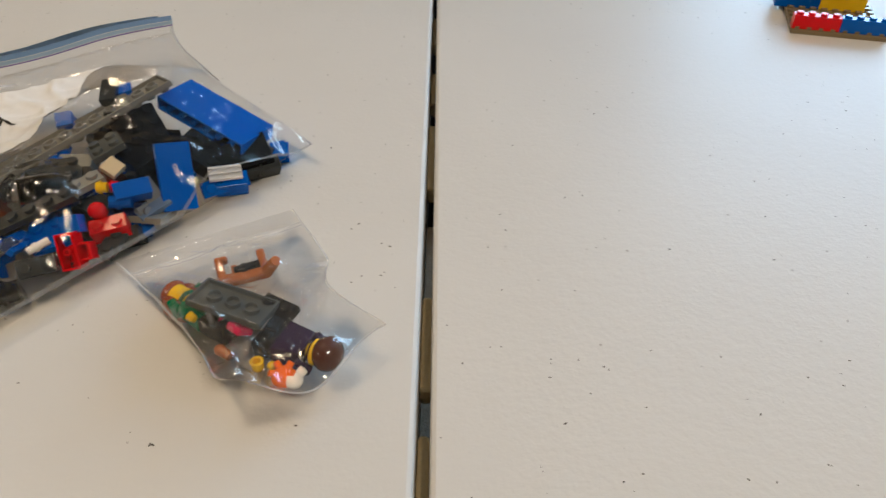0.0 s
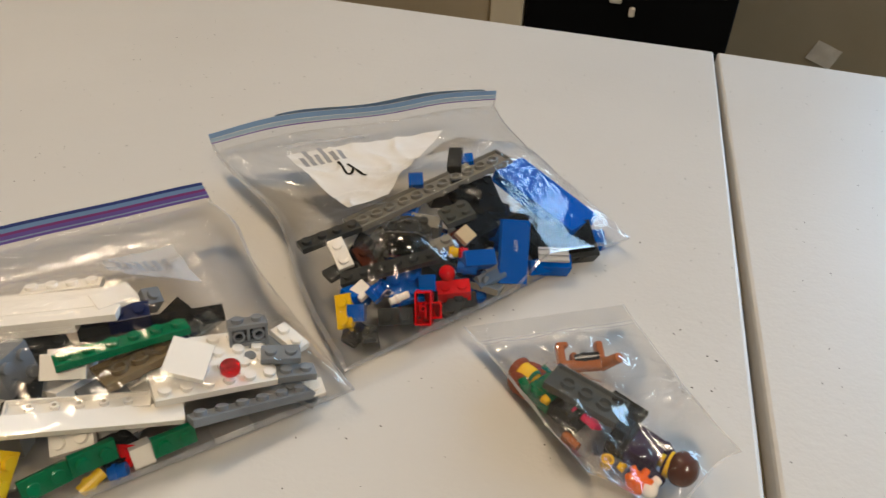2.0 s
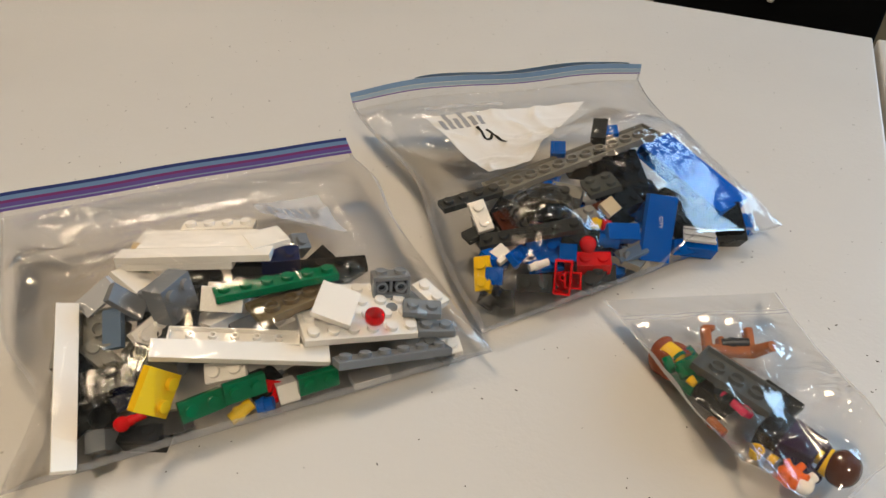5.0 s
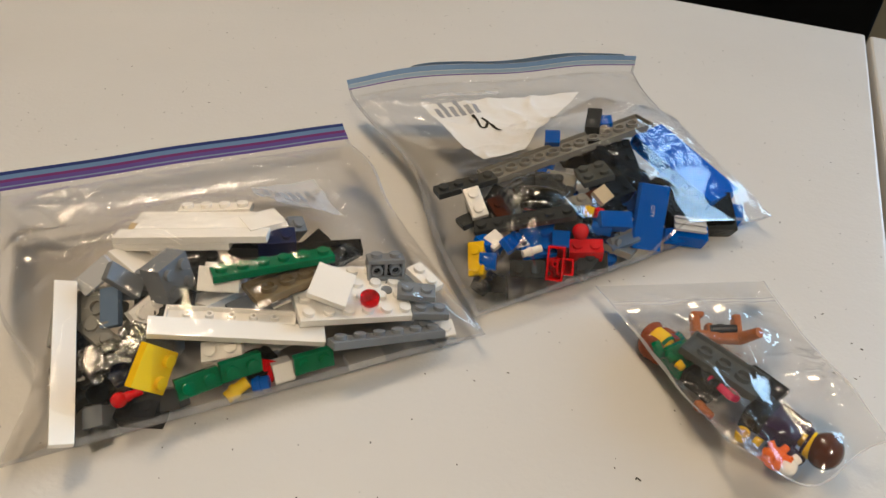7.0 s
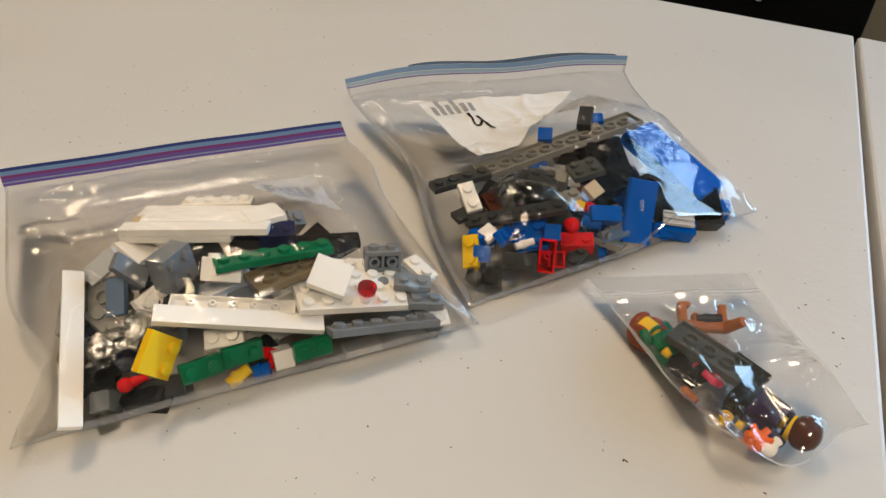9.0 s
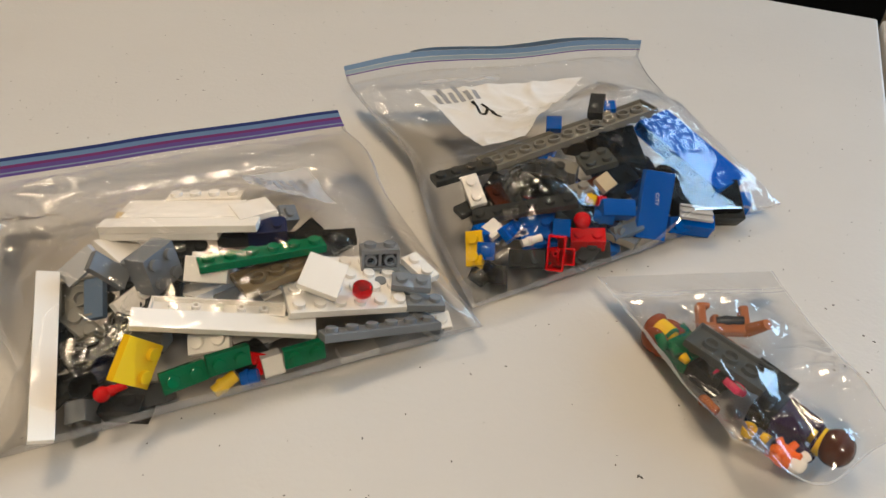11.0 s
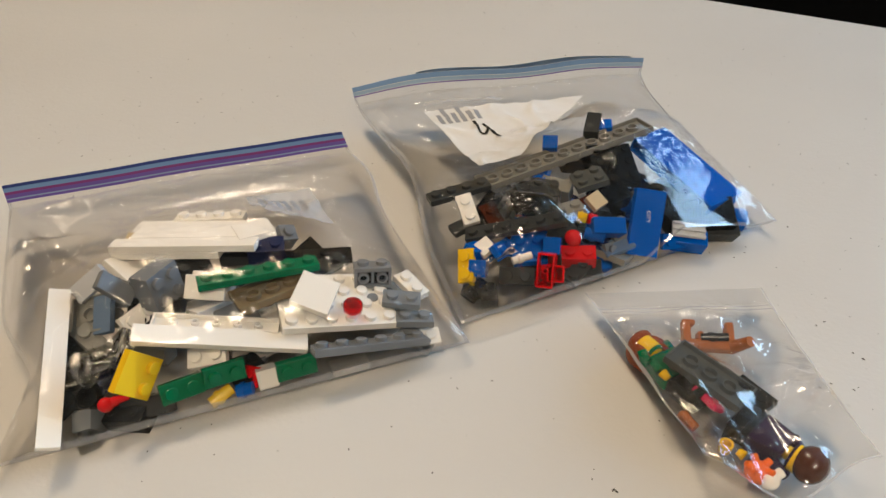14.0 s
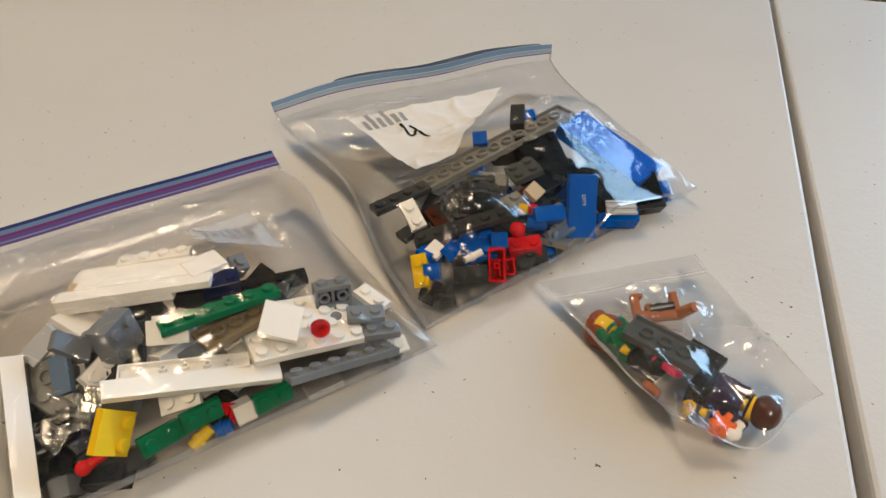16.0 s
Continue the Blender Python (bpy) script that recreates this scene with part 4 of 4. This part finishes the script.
def make_bag(label, A, B, C, D, obs, seed, nu=200, nv=190, puff=0.00002, crease=0.0011, bow=0.004, flap=0.0, sway=0.0, folds=(), bulge=0.0, arch=0.0, tip=(0, 0), smooth=6, pinch=(0.0, 0.5, 0.24), facets=(), crumples=(), rounded=0.0, seam=SEAM, lifts=(), film=FILM, back=BACK):
    A, B, C, D = [np.array(p, float) for p in (A, B, C, D)]
    U, V = np.meshgrid(np.linspace(0, 1, nu), np.linspace(0, 1, nv))
    P = (A * (1 - U)[..., None] + B * U[..., None]) * (1 - V)[..., None] + (D * (1 - U)[..., None] + C * U[..., None]) * V[..., None]
    ex, ey = B - A, D - A
    ex, ey = ex / np.linalg.norm(ex), ey / np.linalg.norm(ey)
    for i in range(nv):
        k = V[i, 0]
        wob = noise.noise(Vector((k * 5, seed, 0))) * 0.5
        P[i] += np.outer((0.5 - U[i]) * 2, ex * bow * (4 * k * (1 - k)) * (0.8 + wob))
    if flap:
        # the zip band stands nearly upright above the mouth of the bag
        k = np.clip(V / VZ, 0, 1)
        W = np.where(V < VZ, 0.025 * k, 0.025 + 0.975 * (V - VZ) / (1 - VZ))
        P = (A * (1 - U)[..., None] + B * U[..., None]) * (1 - W)[..., None] + (D * (1 - U)[..., None] + C * U[..., None]) * W[..., None]
        P[..., 2] -= flap * np.where(V < VZ, k, (1 - W) / 0.975)
        for i in range(nv):
            wave = np.array([noise.noise(Vector((u * 2.6, seed * 3.1, 0))) for u in U[i]]) * max(0, 1 - V[i, 0] * 4)
            P[i, :, 2] += sway * wave + arch * np.sin(np.pi * U[i]) * max(0, 1 - V[i, 0] * 3)
            P[i] += np.outer(wave, ey * -sway * 1.5)
    side = np.clip(U * 4 - 3, 0, 1) * np.exp(-((V - 0.2) / 0.16) ** 2) * bulge
    P += side[..., None] * ex
    P += (np.clip(1 - U * 2.2, 0, 1) * np.exp(-((V - pinch[1]) / pinch[2]) ** 2) * pinch[0])[..., None] * ex
    P += (np.exp(-((U - 0.46) / 0.32) ** 2) * V ** 2)[..., None] * np.array((*tip, 0.0))
    # places where the edge of the bag stands up from the table
    for lu0, lv0, ru, rv, *by in lifts:
        P += np.exp(-((U - lu0) / ru) ** 2 - ((V - lv0) / rv) ** 2)[..., None] * np.array(by)
    base = P[..., 2].copy()
    size = min(np.linalg.norm(B - A), np.linalg.norm(D - A))
    VV = np.clip((V - VZ) / (1 - VZ), 0, 1) if flap else V
    edge = np.minimum(np.minimum(U, 1 - U), np.minimum(VV, 1 - VV)) * size
    low = 0.0006 + base * np.exp(-edge / 0.012)
    pts = surface_points(obs)
    tree = kdtree.KDTree(nu * nv)
    first = int(VZ * nv) + 2 if flap else 0
    for i in range(first, nv):
        for j in range(nu):
            tree.insert((P[i, j, 0], P[i, j, 1], 0), i * nu + j)
    tree.balance()
    pts = pts[np.unique(np.round(pts[:, :2] / 0.0005).astype(int) * 100003 + np.round(pts[:, 2] / 0.002).astype(int)[:, None], axis=0, return_index=True)[1]]
    near = np.array([tree.find((x, y, 0))[1] for x, y, z in pts])
    iu, iv = np.clip(near % nu, 2, nu - 3), np.clip(near // nu, 2, nv - 3)
    hold = np.zeros((nv, nu))
    np.maximum.at(hold, (iv, iu), pts[:, 2] + 0.0006)
    for _ in range(4):
        pad = np.pad(hold, 1, mode="edge")
        hold = np.max([pad[a:a + nv, b:b + nu] for a in range(3) for b in range(3)], axis=0)
    for _ in range(smooth):
        hold = shifted(hold)
    hold = np.minimum(hold, base + 0.003 + edge * 1.6)
    top = np.maximum(hold, base)
    rim = (edge < 1e-6) | ((V < VZ) & (flap > 0))
    hold[rim] = 0
    top = np.maximum(hold, base)
    for k in range(500):
        top = np.maximum(hold, shifted(top) + puff)
        top[rim] = base[rim]
    for k in range(smooth * 2):
        top[~rim] = shifted(top)[~rim]
    # flat stretches of taut film: a plane's place and slopes, and its middle and reach in u and v
    calm = np.ones_like(top)
    for (fx, fy, fz, sx, sy), (fu, fv, ru, rv) in facets:
        w = np.clip(2.0 - 2.0 * np.maximum(np.abs(U - fu) / ru, np.abs(V - fv) / rv), 0, 1)
        plane = np.maximum(fz + (P[..., 0] - fx) * sx + (P[..., 1] - fy) * sy, 0.002)
        top = top * (1 - w) + np.maximum(plane, hold) * w
        calm *= 1 - 0.85 * w
    for k in range(4):
        top[~rim] = shifted(top)[~rim]
    free = calm * np.clip((top - hold) / 0.006, 0.15, 1) * np.clip(edge / 0.012, 0, 1)
    wr = np.zeros_like(top)
    for i in range(nv):
        for j in range(nu):
            p = Vector((U[i, j] * 4 * size / 0.15 + seed, V[i, j] * 3.2 * size / 0.15, seed * 1.7))
            w = noise.noise_vector(p * 1.3) * 0.5
            r1 = 1 - abs(noise.noise(p * 1.4 + w)) * 2.2
            r2 = 1 - abs(noise.noise(Vector((p.x * 1.1 + p.y * 1.6, p.y * 3.0 - p.x * 2.2, seed)) + w)) * 2.4
            r3 = noise.noise(p * 9)
            r4 = 1 - abs(noise.noise(Vector((p.x * 4.2 - p.y * 3.1, p.y * 4.6 + p.x * 2.7, seed + 9)) + w * 2)) * 3.0
            zone = min(max(noise.noise(p * 0.55 + Vector((31, 7, 0))) * 2.2 + 0.1, 0), 1)
            wr[i, j] = max(r1, 0) ** 3 * 0.9 + max(r2, 0) ** 4 * 0.8 + 0.035 * r3 + zone * 0.7 * max(r4, 0) ** 2
    top = top + wr * crease * free * 2
    # small patches of crumpled film
    for cu, cv, rad, high in crumples:
        for i, j in zip(*np.nonzero(np.hypot(U - cu, V - cv) < rad * 1.6)):
            q = Vector((U[i, j] * 34 + seed, V[i, j] * 34, seed))
            q = q + noise.noise_vector(q * 0.6) * 0.8
            w = math.exp(-((U[i, j] - cu) ** 2 + (V[i, j] - cv) ** 2) / rad ** 2 * 1.6)
            top[i, j] += high * w * (1 - 1.6 * abs(noise.noise(q)) + 0.5 * (1 - 2 * abs(noise.noise(q * 2.3)))) * min(1, edge[i, j] / 0.008)
    # single sharp folds, given as lines in u and v
    lu, lv = np.linalg.norm(B - A), np.linalg.norm(D - A)
    for line, high in folds:
        near = np.full(top.shape, 1.0)
        for (u0, v0), (u1, v1) in zip(line, line[1:]):
            ax, ay, bx, by = (U - u0) * lu, (V - v0) * lv, (u1 - u0) * lu, (v1 - v0) * lv
            k = np.clip((ax * bx + ay * by) / (bx * bx + by * by + 1e-12), 0, 1)
            near = np.minimum(near, np.hypot(ax - k * bx, ay - k * by))
        top = top + high * (np.exp(-(near / rounded) ** 2) if rounded else np.exp(-near / 0.0013)) * np.clip(edge / 0.004, 0, 1)
    low = np.minimum(low, top - 0.0002 * (edge > 0))
    bag = thing("zip_bag", label, "plastic bag")

    def sheet(z):
        co = np.stack([P[..., 0], P[..., 1], z], -1).reshape(-1, 3)
        idx = np.arange(nu * nv).reshape(nv, nu)
        f = np.stack([idx[1:, :-1], idx[1:, 1:], idx[:-1, 1:], idx[:-1, :-1]], -1).reshape(-1, 4)
        me = bpy.data.meshes.new("film")
        me.from_pydata(co.tolist(), [], f.tolist())
        me.polygons.foreach_set("use_smooth", [True] * len(f))
        me.materials.append(film if z is top else back)
        return me
    for name, z in (("front_film", top), ("back_film", low)):
        ob = new(name, sheet(z))
        ob.parent = bag
        ob.visible_shadow = name == "back_film"
    grid = np.stack([P[..., 0], P[..., 1], top], -1)
    under = np.stack([P[..., 0], P[..., 1], low], -1)

    def at(u, v, lift=0.0004, g=grid):
        x, y = min(max(u, 0), 1) * (nu - 1), min(max(v, 0), 1) * (nv - 1)
        i, j = min(int(y), nv - 2), min(int(x), nu - 2)
        a, b = x - j, y - i
        p = (g[i, j] * (1 - a) + g[i, j + 1] * a) * (1 - b) + (g[i + 1, j] * (1 - a) + g[i + 1, j + 1] * a) * b
        return Vector((p[0], p[1], p[2] + lift))
    for quad in (((0, 0), (0.010, 0), (0.010, 1), (0, 1)), ((0.990, 0), (1, 0), (1, 1), (0.990, 1)), ((0, 0.994), (1, 0.994), (1, 1), (0, 1))):
        ribbon("seam", bag, at, seam, quad, 3 if quad[0][1] < 0.5 else 120, 120 if quad[0][1] < 0.5 else 3, 0.0003, "welded edge of the film")
    return bag, at, (lambda u, v, lift=0.0003: at(u, v, lift, under))


def strokes(name, bag, at, material, lines, width, label=""):
    for pts in lines:
        for p, q in zip(pts, pts[1:]):
            p, q = Vector(p), Vector(q)
            side = Vector((-(q - p).y, (q - p).x)).normalized() * width / 2
            ribbon(name, bag, at, material, (p - side, q - side, q + side, p + side), 8, 2, 0.0007, label)


FOLDS_A = ((((0.276, 0.28), (0.279, 0.40), (0.271, 0.43)), 0.0016), (((0.874, 0.82), (0.922, 0.88), (1.0, 0.965)), 0.0022), (((0.03, 0.28), (0.108, 0.33), (0.171, 0.35)), 0.0020), (((0.108, 0.35), (0.143, 0.48), (0.163, 0.53)), 0.0020),
           (((0.155, 0.75), (0.231, 0.79), (0.304, 0.83), (0.357, 0.81)), 0.0019), (((0.156, 0.80), (0.206, 0.845), (0.265, 0.835), (0.301, 0.835)), 0.0019), (((0.628, 0.34), (0.743, 0.43), (0.877, 0.38)), 0.0012))
FOLDS_B = ((((0.245, 0.74), (0.265, 0.82), (0.273, 0.88), (0.229, 0.92), (0.141, 0.95)), 0.0027), (((0.657, 0.44), (0.739, 0.44), (0.823, 0.43)), 0.0030), (((0.823, 0.43), (0.855, 0.70), (0.988, 0.95)), 0.0014),
           (((0.413, 0.40), (0.549, 0.42), (0.714, 0.385)), 0.0019), (((0.049, 0.58), (0.054, 0.70), (0.101, 0.80)), 0.0019), (((0.09, 0.16), (0.059, 0.40), (0.063, 0.62)), 0.0016), (((0.03, 0.88), (0.08, 0.92), (0.16, 0.93)), 0.0022))
FOLDS_C = ((((1.000, 0.665), (1.000, 0.910)), 0.0022), (((0.165, 0.635), (0.235, 0.730), (0.300, 0.780), (0.320, 0.850), (0.300, 0.970)), 0.0016), (((0.180, 0.810), (0.115, 0.890), (0.185, 0.950)), 0.0022))
# taut patches of the film that mirror the ceiling lamp
FACETS_A = (((-0.258, 0.099, 0.0365, -0.17, 0.16), (0.35, 0.84, 0.11, 0.10)), ((-0.274, 0.0815, 0.0290, -0.20, 0.11), (0.21, 0.88, 0.10, 0.08)), ((-0.337, 0.111, 0.0310, -0.30, 0.14), (0.12, 0.45, 0.10, 0.11)))
FACETS_C = (((-0.0867, 0.2228, 0.0132, 0.28, 0.42), (0.47, 0.174, 0.06, 0.045)), ((-0.0766, 0.2256, 0.0130, 0.30, 0.42), (0.60, 0.20, 0.05, 0.045)), ((-0.1099, 0.2088, 0.0118, 0.22, 0.39), (0.10, 0.196, 0.07, 0.035)),
            ((-0.0480, 0.1885, 0.0207, 0.37, 0.375), (0.71, 0.635, 0.10, 0.03)), ((-0.0422, 0.1885, 0.0237, 0.39, 0.38), (0.86, 0.655, 0.08, 0.03)), ((-0.0358, 0.1846, 0.0280, 0.41, 0.38), (0.95, 0.70, 0.05, 0.03)),
            ((-0.0615, 0.2010, 0.0147, -0.40, -0.01), (0.59, 0.50, 0.016, 0.09)), ((-0.0755, 0.1783, 0.0202, -0.43, -0.03), (0.174, 0.685, 0.035, 0.035)), ((-0.0662, 0.1723, 0.0180, -0.39, -0.05), (0.247, 0.758, 0.04, 0.035)),
            ((-0.0510, 0.1687, 0.0168, 0.36, 0.33), (0.44, 0.807, 0.09, 0.025)), ((-0.0650, 0.1520, 0.0178, 0.28, 0.33), (0.09, 0.94, 0.06, 0.05)))
bag_a, at_a, under_a = make_bag("clear zip bag full of white, grey and green toy bricks", (-0.4007, 0.1418, 0.0335), (-0.2832, 0.2593, 0.0335), (-0.1621, 0.1691, 0.0098), (-0.2882, 0.0399, 0.0070), BAG_A, 3.0, puff=0.000015, crease=0.00065, flap=0.010, sway=0.001, arch=0.001, bow=-0.009, bulge=0.007, folds=FOLDS_A, pinch=(0.013, 0.78, 0.15), facets=FACETS_A, crumples=((0.27, 0.90, 0.085, 0.0010), (0.10, 0.42, 0.09, 0.0010), (0.33, 0.80, 0.08, 0.0008)))
# The pale strip paints in the thin gloss line between the violet tracks.
for v0, v1, m, w in ((0.0, 0.011, ZIP_NAVY, "navy blue strip"), (0.011, 0.025, ZIP_BLUE, "dull blue strip"), (0.025, 0.034, ZIP_PINK, "magenta zip track"), (0.034, 0.047, ZIP_VIOLET, "violet zip track"), (0.047, 0.051, ZIP_SKY, "pale strip for the zip gloss"), (0.051, 0.060, ZIP_VIOLET, "thin violet zip track")):
    ribbon("zip_strip", bag_a, at_a, m, ((0, v0), (1, v0), (1, v1), (0, v1)), 100, 2, 0.0005, w)
panel_a = ribbon("label_panel", bag_a, at_a, FAINT, ((0.64, 0.315), (0.82, 0.305), (0.83, 0.54), (0.64, 0.48)), 20, 12, 0.0004, "white printed panel seen through the film")

bag_b, at_b, under_b = make_bag("clear zip bag full of blue, grey and red toy bricks", (-0.3151, 0.3210, 0.0260), (-0.1556, 0.4122, 0.0421), (-0.0587, 0.3099, 0.0134), (-0.1701, 0.1772, 0.0097), BAG_B, 8.0, puff=0.00001, crease=0.0007, flap=0.008, sway=0.0028, arch=0.005, bulge=-0.005, folds=FOLDS_B, smooth=8, pinch=(0.011, 0.45, 0.22), facets=(((-0.165, 0.2293, 0.0400, 0.11, 0.45), (0.24, 0.845, 0.10, 0.08)), ((-0.1581, 0.2245, 0.0385, 0.12, 0.44), (0.245, 0.895, 0.035, 0.03)), ((-0.1545, 0.2215, 0.0340, 0.13, 0.43), (0.245, 0.917, 0.03, 0.02)), ((-0.1566, 0.2167, 0.0300, 0.12, 0.42), (0.214, 0.928, 0.03, 0.02)), ((-0.1620, 0.2023, 0.0320, 0.10, 0.40), (0.140, 0.950, 0.05, 0.02)), ((-0.1657, 0.1962, 0.0266, 0.09, 0.38), (0.090, 0.958, 0.04, 0.02)), ((-0.1725, 0.1870, 0.0205, 0.07, 0.36), (0.035, 0.962, 0.03, 0.02)), ((-0.115, 0.315, 0.0372, -0.53, 0.10), (0.76, 0.82, 0.22, 0.38)),), lifts=((1.0, 0.50, 0.30, 0.26, -0.0065, -0.0038, -0.001), (0.78, 1.0, 0.34, 0.14, -0.0012, 0.0050, -0.003)), back=SKY_TINT_BACK, crumples=((0.08, 0.95, 0.07, 0.0007), (0.24, 0.845, 0.09, 0.0009), (0.78, 0.74, 0.18, 0.0006)))
for v0, v1, m, w in ((0.0, 0.022, ZIP_BLUE, "dull blue strip"), (0.024, 0.040, ZIP_SKY, "pale blue zip track"), (0.042, 0.047, ZIP_VIOLET, "thin violet zip track")):
    ribbon("zip_strip", bag_b, at_b, m, ((0, v0), (1, v0), (1, v1), (0, v1)), 100, 2, 0.0005, w)
bm = bmesh.new()
rows = [[], []]
for i in range(61):
    u = 0.22 + 0.74 * i / 60
    rise = 0.0017 * math.sin(math.pi * i / 60) ** 0.5 * (1 + 0.35 * math.sin(i * 0.19 + 1.0))
    for k in (0, 1):
        rows[k].append(bm.verts.new(at_b(u, 0.0) + Vector((-0.0008, 0.0018, -0.0006 + k * (rise + 0.0006)))))
for i in range(60):
    bm.faces.new((rows[0][i], rows[0][i + 1], rows[1][i + 1], rows[1][i])).smooth = True
bmesh.ops.solidify(bm, geom=bm.faces[:], thickness=0.0003)
part("back_lip", bm, ZIP_SKY, bag_b, "pale blue back lip of the zip")
panel_b = ribbon("label_panel", bag_b, at_b, PRINT, ((0.180, 0.215), (0.72, 0.245), (0.345, 0.595), (0.21, 0.585)), 60, 40, 0.0004, "white printed panel with handwriting")
strokes("handwritten_mark", panel_b, at_b, INK, (((0.313, 0.303), (0.308, 0.371), (0.323, 0.374), (0.344, 0.352)), ((0.334, 0.326), (0.346, 0.358), (0.359, 0.416))), 0.010, "the figure 4 in black marker")

for i in range(6):
    u = 0.205 + i * 0.026
    ribbon("print_bar", panel_b, at_b, GREYPRINT, ((u, 0.245 - 0.03 * (i in (1, 3))), (u + 0.016, 0.245 - 0.03 * (i in (1, 3))), (u + 0.016, 0.295), (u, 0.295)), 4, 4, 0.0007, "grey printed bar")
    u = 0.665 + i * 0.022
    ribbon("print_bar", panel_a, at_a, GREYPRINT, ((u, 0.36 + 0.05 * (u - 0.665)), (u + 0.013, 0.36 + 0.05 * (u - 0.65)), (u + 0.013, 0.45), (u, 0.45)), 4, 4, 0.0006, "grey printed bar")

ribbon("small_print", bag_b, at_b, FAINT, ((0.20, 0.17), (0.46, 0.185), (0.46, 0.20), (0.20, 0.185)), 40, 3, 0.0005, "faint white line of print")

bag_c, at_c, under_c = make_bag("small clear zip bag holding toy figures", (-0.1287, 0.2164, 0.0123), (-0.0599, 0.2545, 0.0124), (-0.0107, 0.1847, 0.0091), (-0.0698, 0.1592, 0.0072), BAG_C, 5.0, 220, 220, -0.0000014, 0.0005, 0.002, folds=FOLDS_C, tip=(0.006, -0.0195), smooth=16, rounded=0.0020, facets=FACETS_C, seam=CLEAR_EDGE, film=SMALL_FILM, back=CLEAN_BACK, lifts=((1.0, 0.74, 0.35, 0.20, -0.007, -0.020, 0.021), (0.0, 1.0, 0.26, 0.18, 0.002, -0.010, 0.014)))
for v0, v1 in ((0.125, 0.132), (0.148, 0.156)):
    ribbon("zip_strip", bag_c, at_c, CLEAR_EDGE, ((0, v0), (1, v0), (1, v1), (0, v1)), 60, 2, 0.0005, "clear zip track")

# ---- the built model on the other table ----
model = thing("brick_model", "toy model of red, blue and yellow bricks on tan", "toy model")
base = pose(0.3184, 0.4697, 0.0, 0, 0, -14.7)
for nx, ny, h, m, x, y, z, name in ((8, 8, PLATE, DKTAN, -28, 32, 3.2, "base_plate"), (4, 1, BRICK, RED, -44, 6, 12.8, "brick"), (4, 1, BRICK, BLUE, -12, 6, 12.8, "brick"), (4, 2, BRICK, BLUE, -52, 53, 12.8, "brick"),
                                   (4, 2, BRICK, YELLOW, -20, 53, 12.8, "brick"), (4, 2, BRICK, BLUE, -52, 53, 22.4, "brick"), (4, 2, BRICK, YELLOW, -20, 53, 22.4, "brick")):
    ob = new(name, brick_mesh(nx, ny, h, m))
    ob.parent = model
    ob.matrix_local = pose(x / 1000, y / 1000, z / 1000)
model.matrix_world = base

# ---- crumbs on the tables ----
bm = bmesh.new()
spots = [(-0.2490, 0.0742), (-0.1740, 0.1242), (-0.1350, 0.1882), (-0.0740, 0.2892), (-0.0530, 0.3282), (-0.0990, 0.1362), (-0.1830, 0.1082), (-0.2260, 0.0842), (-0.1490, 0.1622), (-0.0340, 0.2552), (-0.0190, 0.2442), (-0.0910, 0.1352),
         (0.0710, 0.1702), (0.0830, 0.1512), (0.1230, 0.1482), (0.1190, 0.1212), (-0.0420, 0.1432), (-0.0900, 0.1352), (0.0530, 0.1442), (-0.0150, 0.2422), (-0.0310, 0.2592), (0.1170, 0.1752), (0.0760, 0.1242), (0.0690, 0.1212), (0.1100, 0.1222), (0.1450, 0.1202)]
rng = random.Random(3)
for i in range(1000):
    far = i >= len(spots)
    x, y = (rng.uniform(-0.5, 0.4), rng.uniform(-0.05, 0.6)) if far else spots[i]
    if -0.003 < x < GAP + 0.003:
        continue
    r = rng.uniform(0.00010, 0.00032) if far else rng.uniform(0.00022, 0.00042)
    bmesh.ops.create_icosphere(bm, subdivisions=1, radius=r, matrix=pose(x, y, r * 0.4, 0, 0, rng.uniform(0, 180)) @ Matrix.Diagonal((rng.uniform(1, 2.6), 1, 0.6, 1)))
solid("crumbs", bm, CRUMB, "tiny dark crumbs scattered on the white tables", "crumbs", kind="stuff")
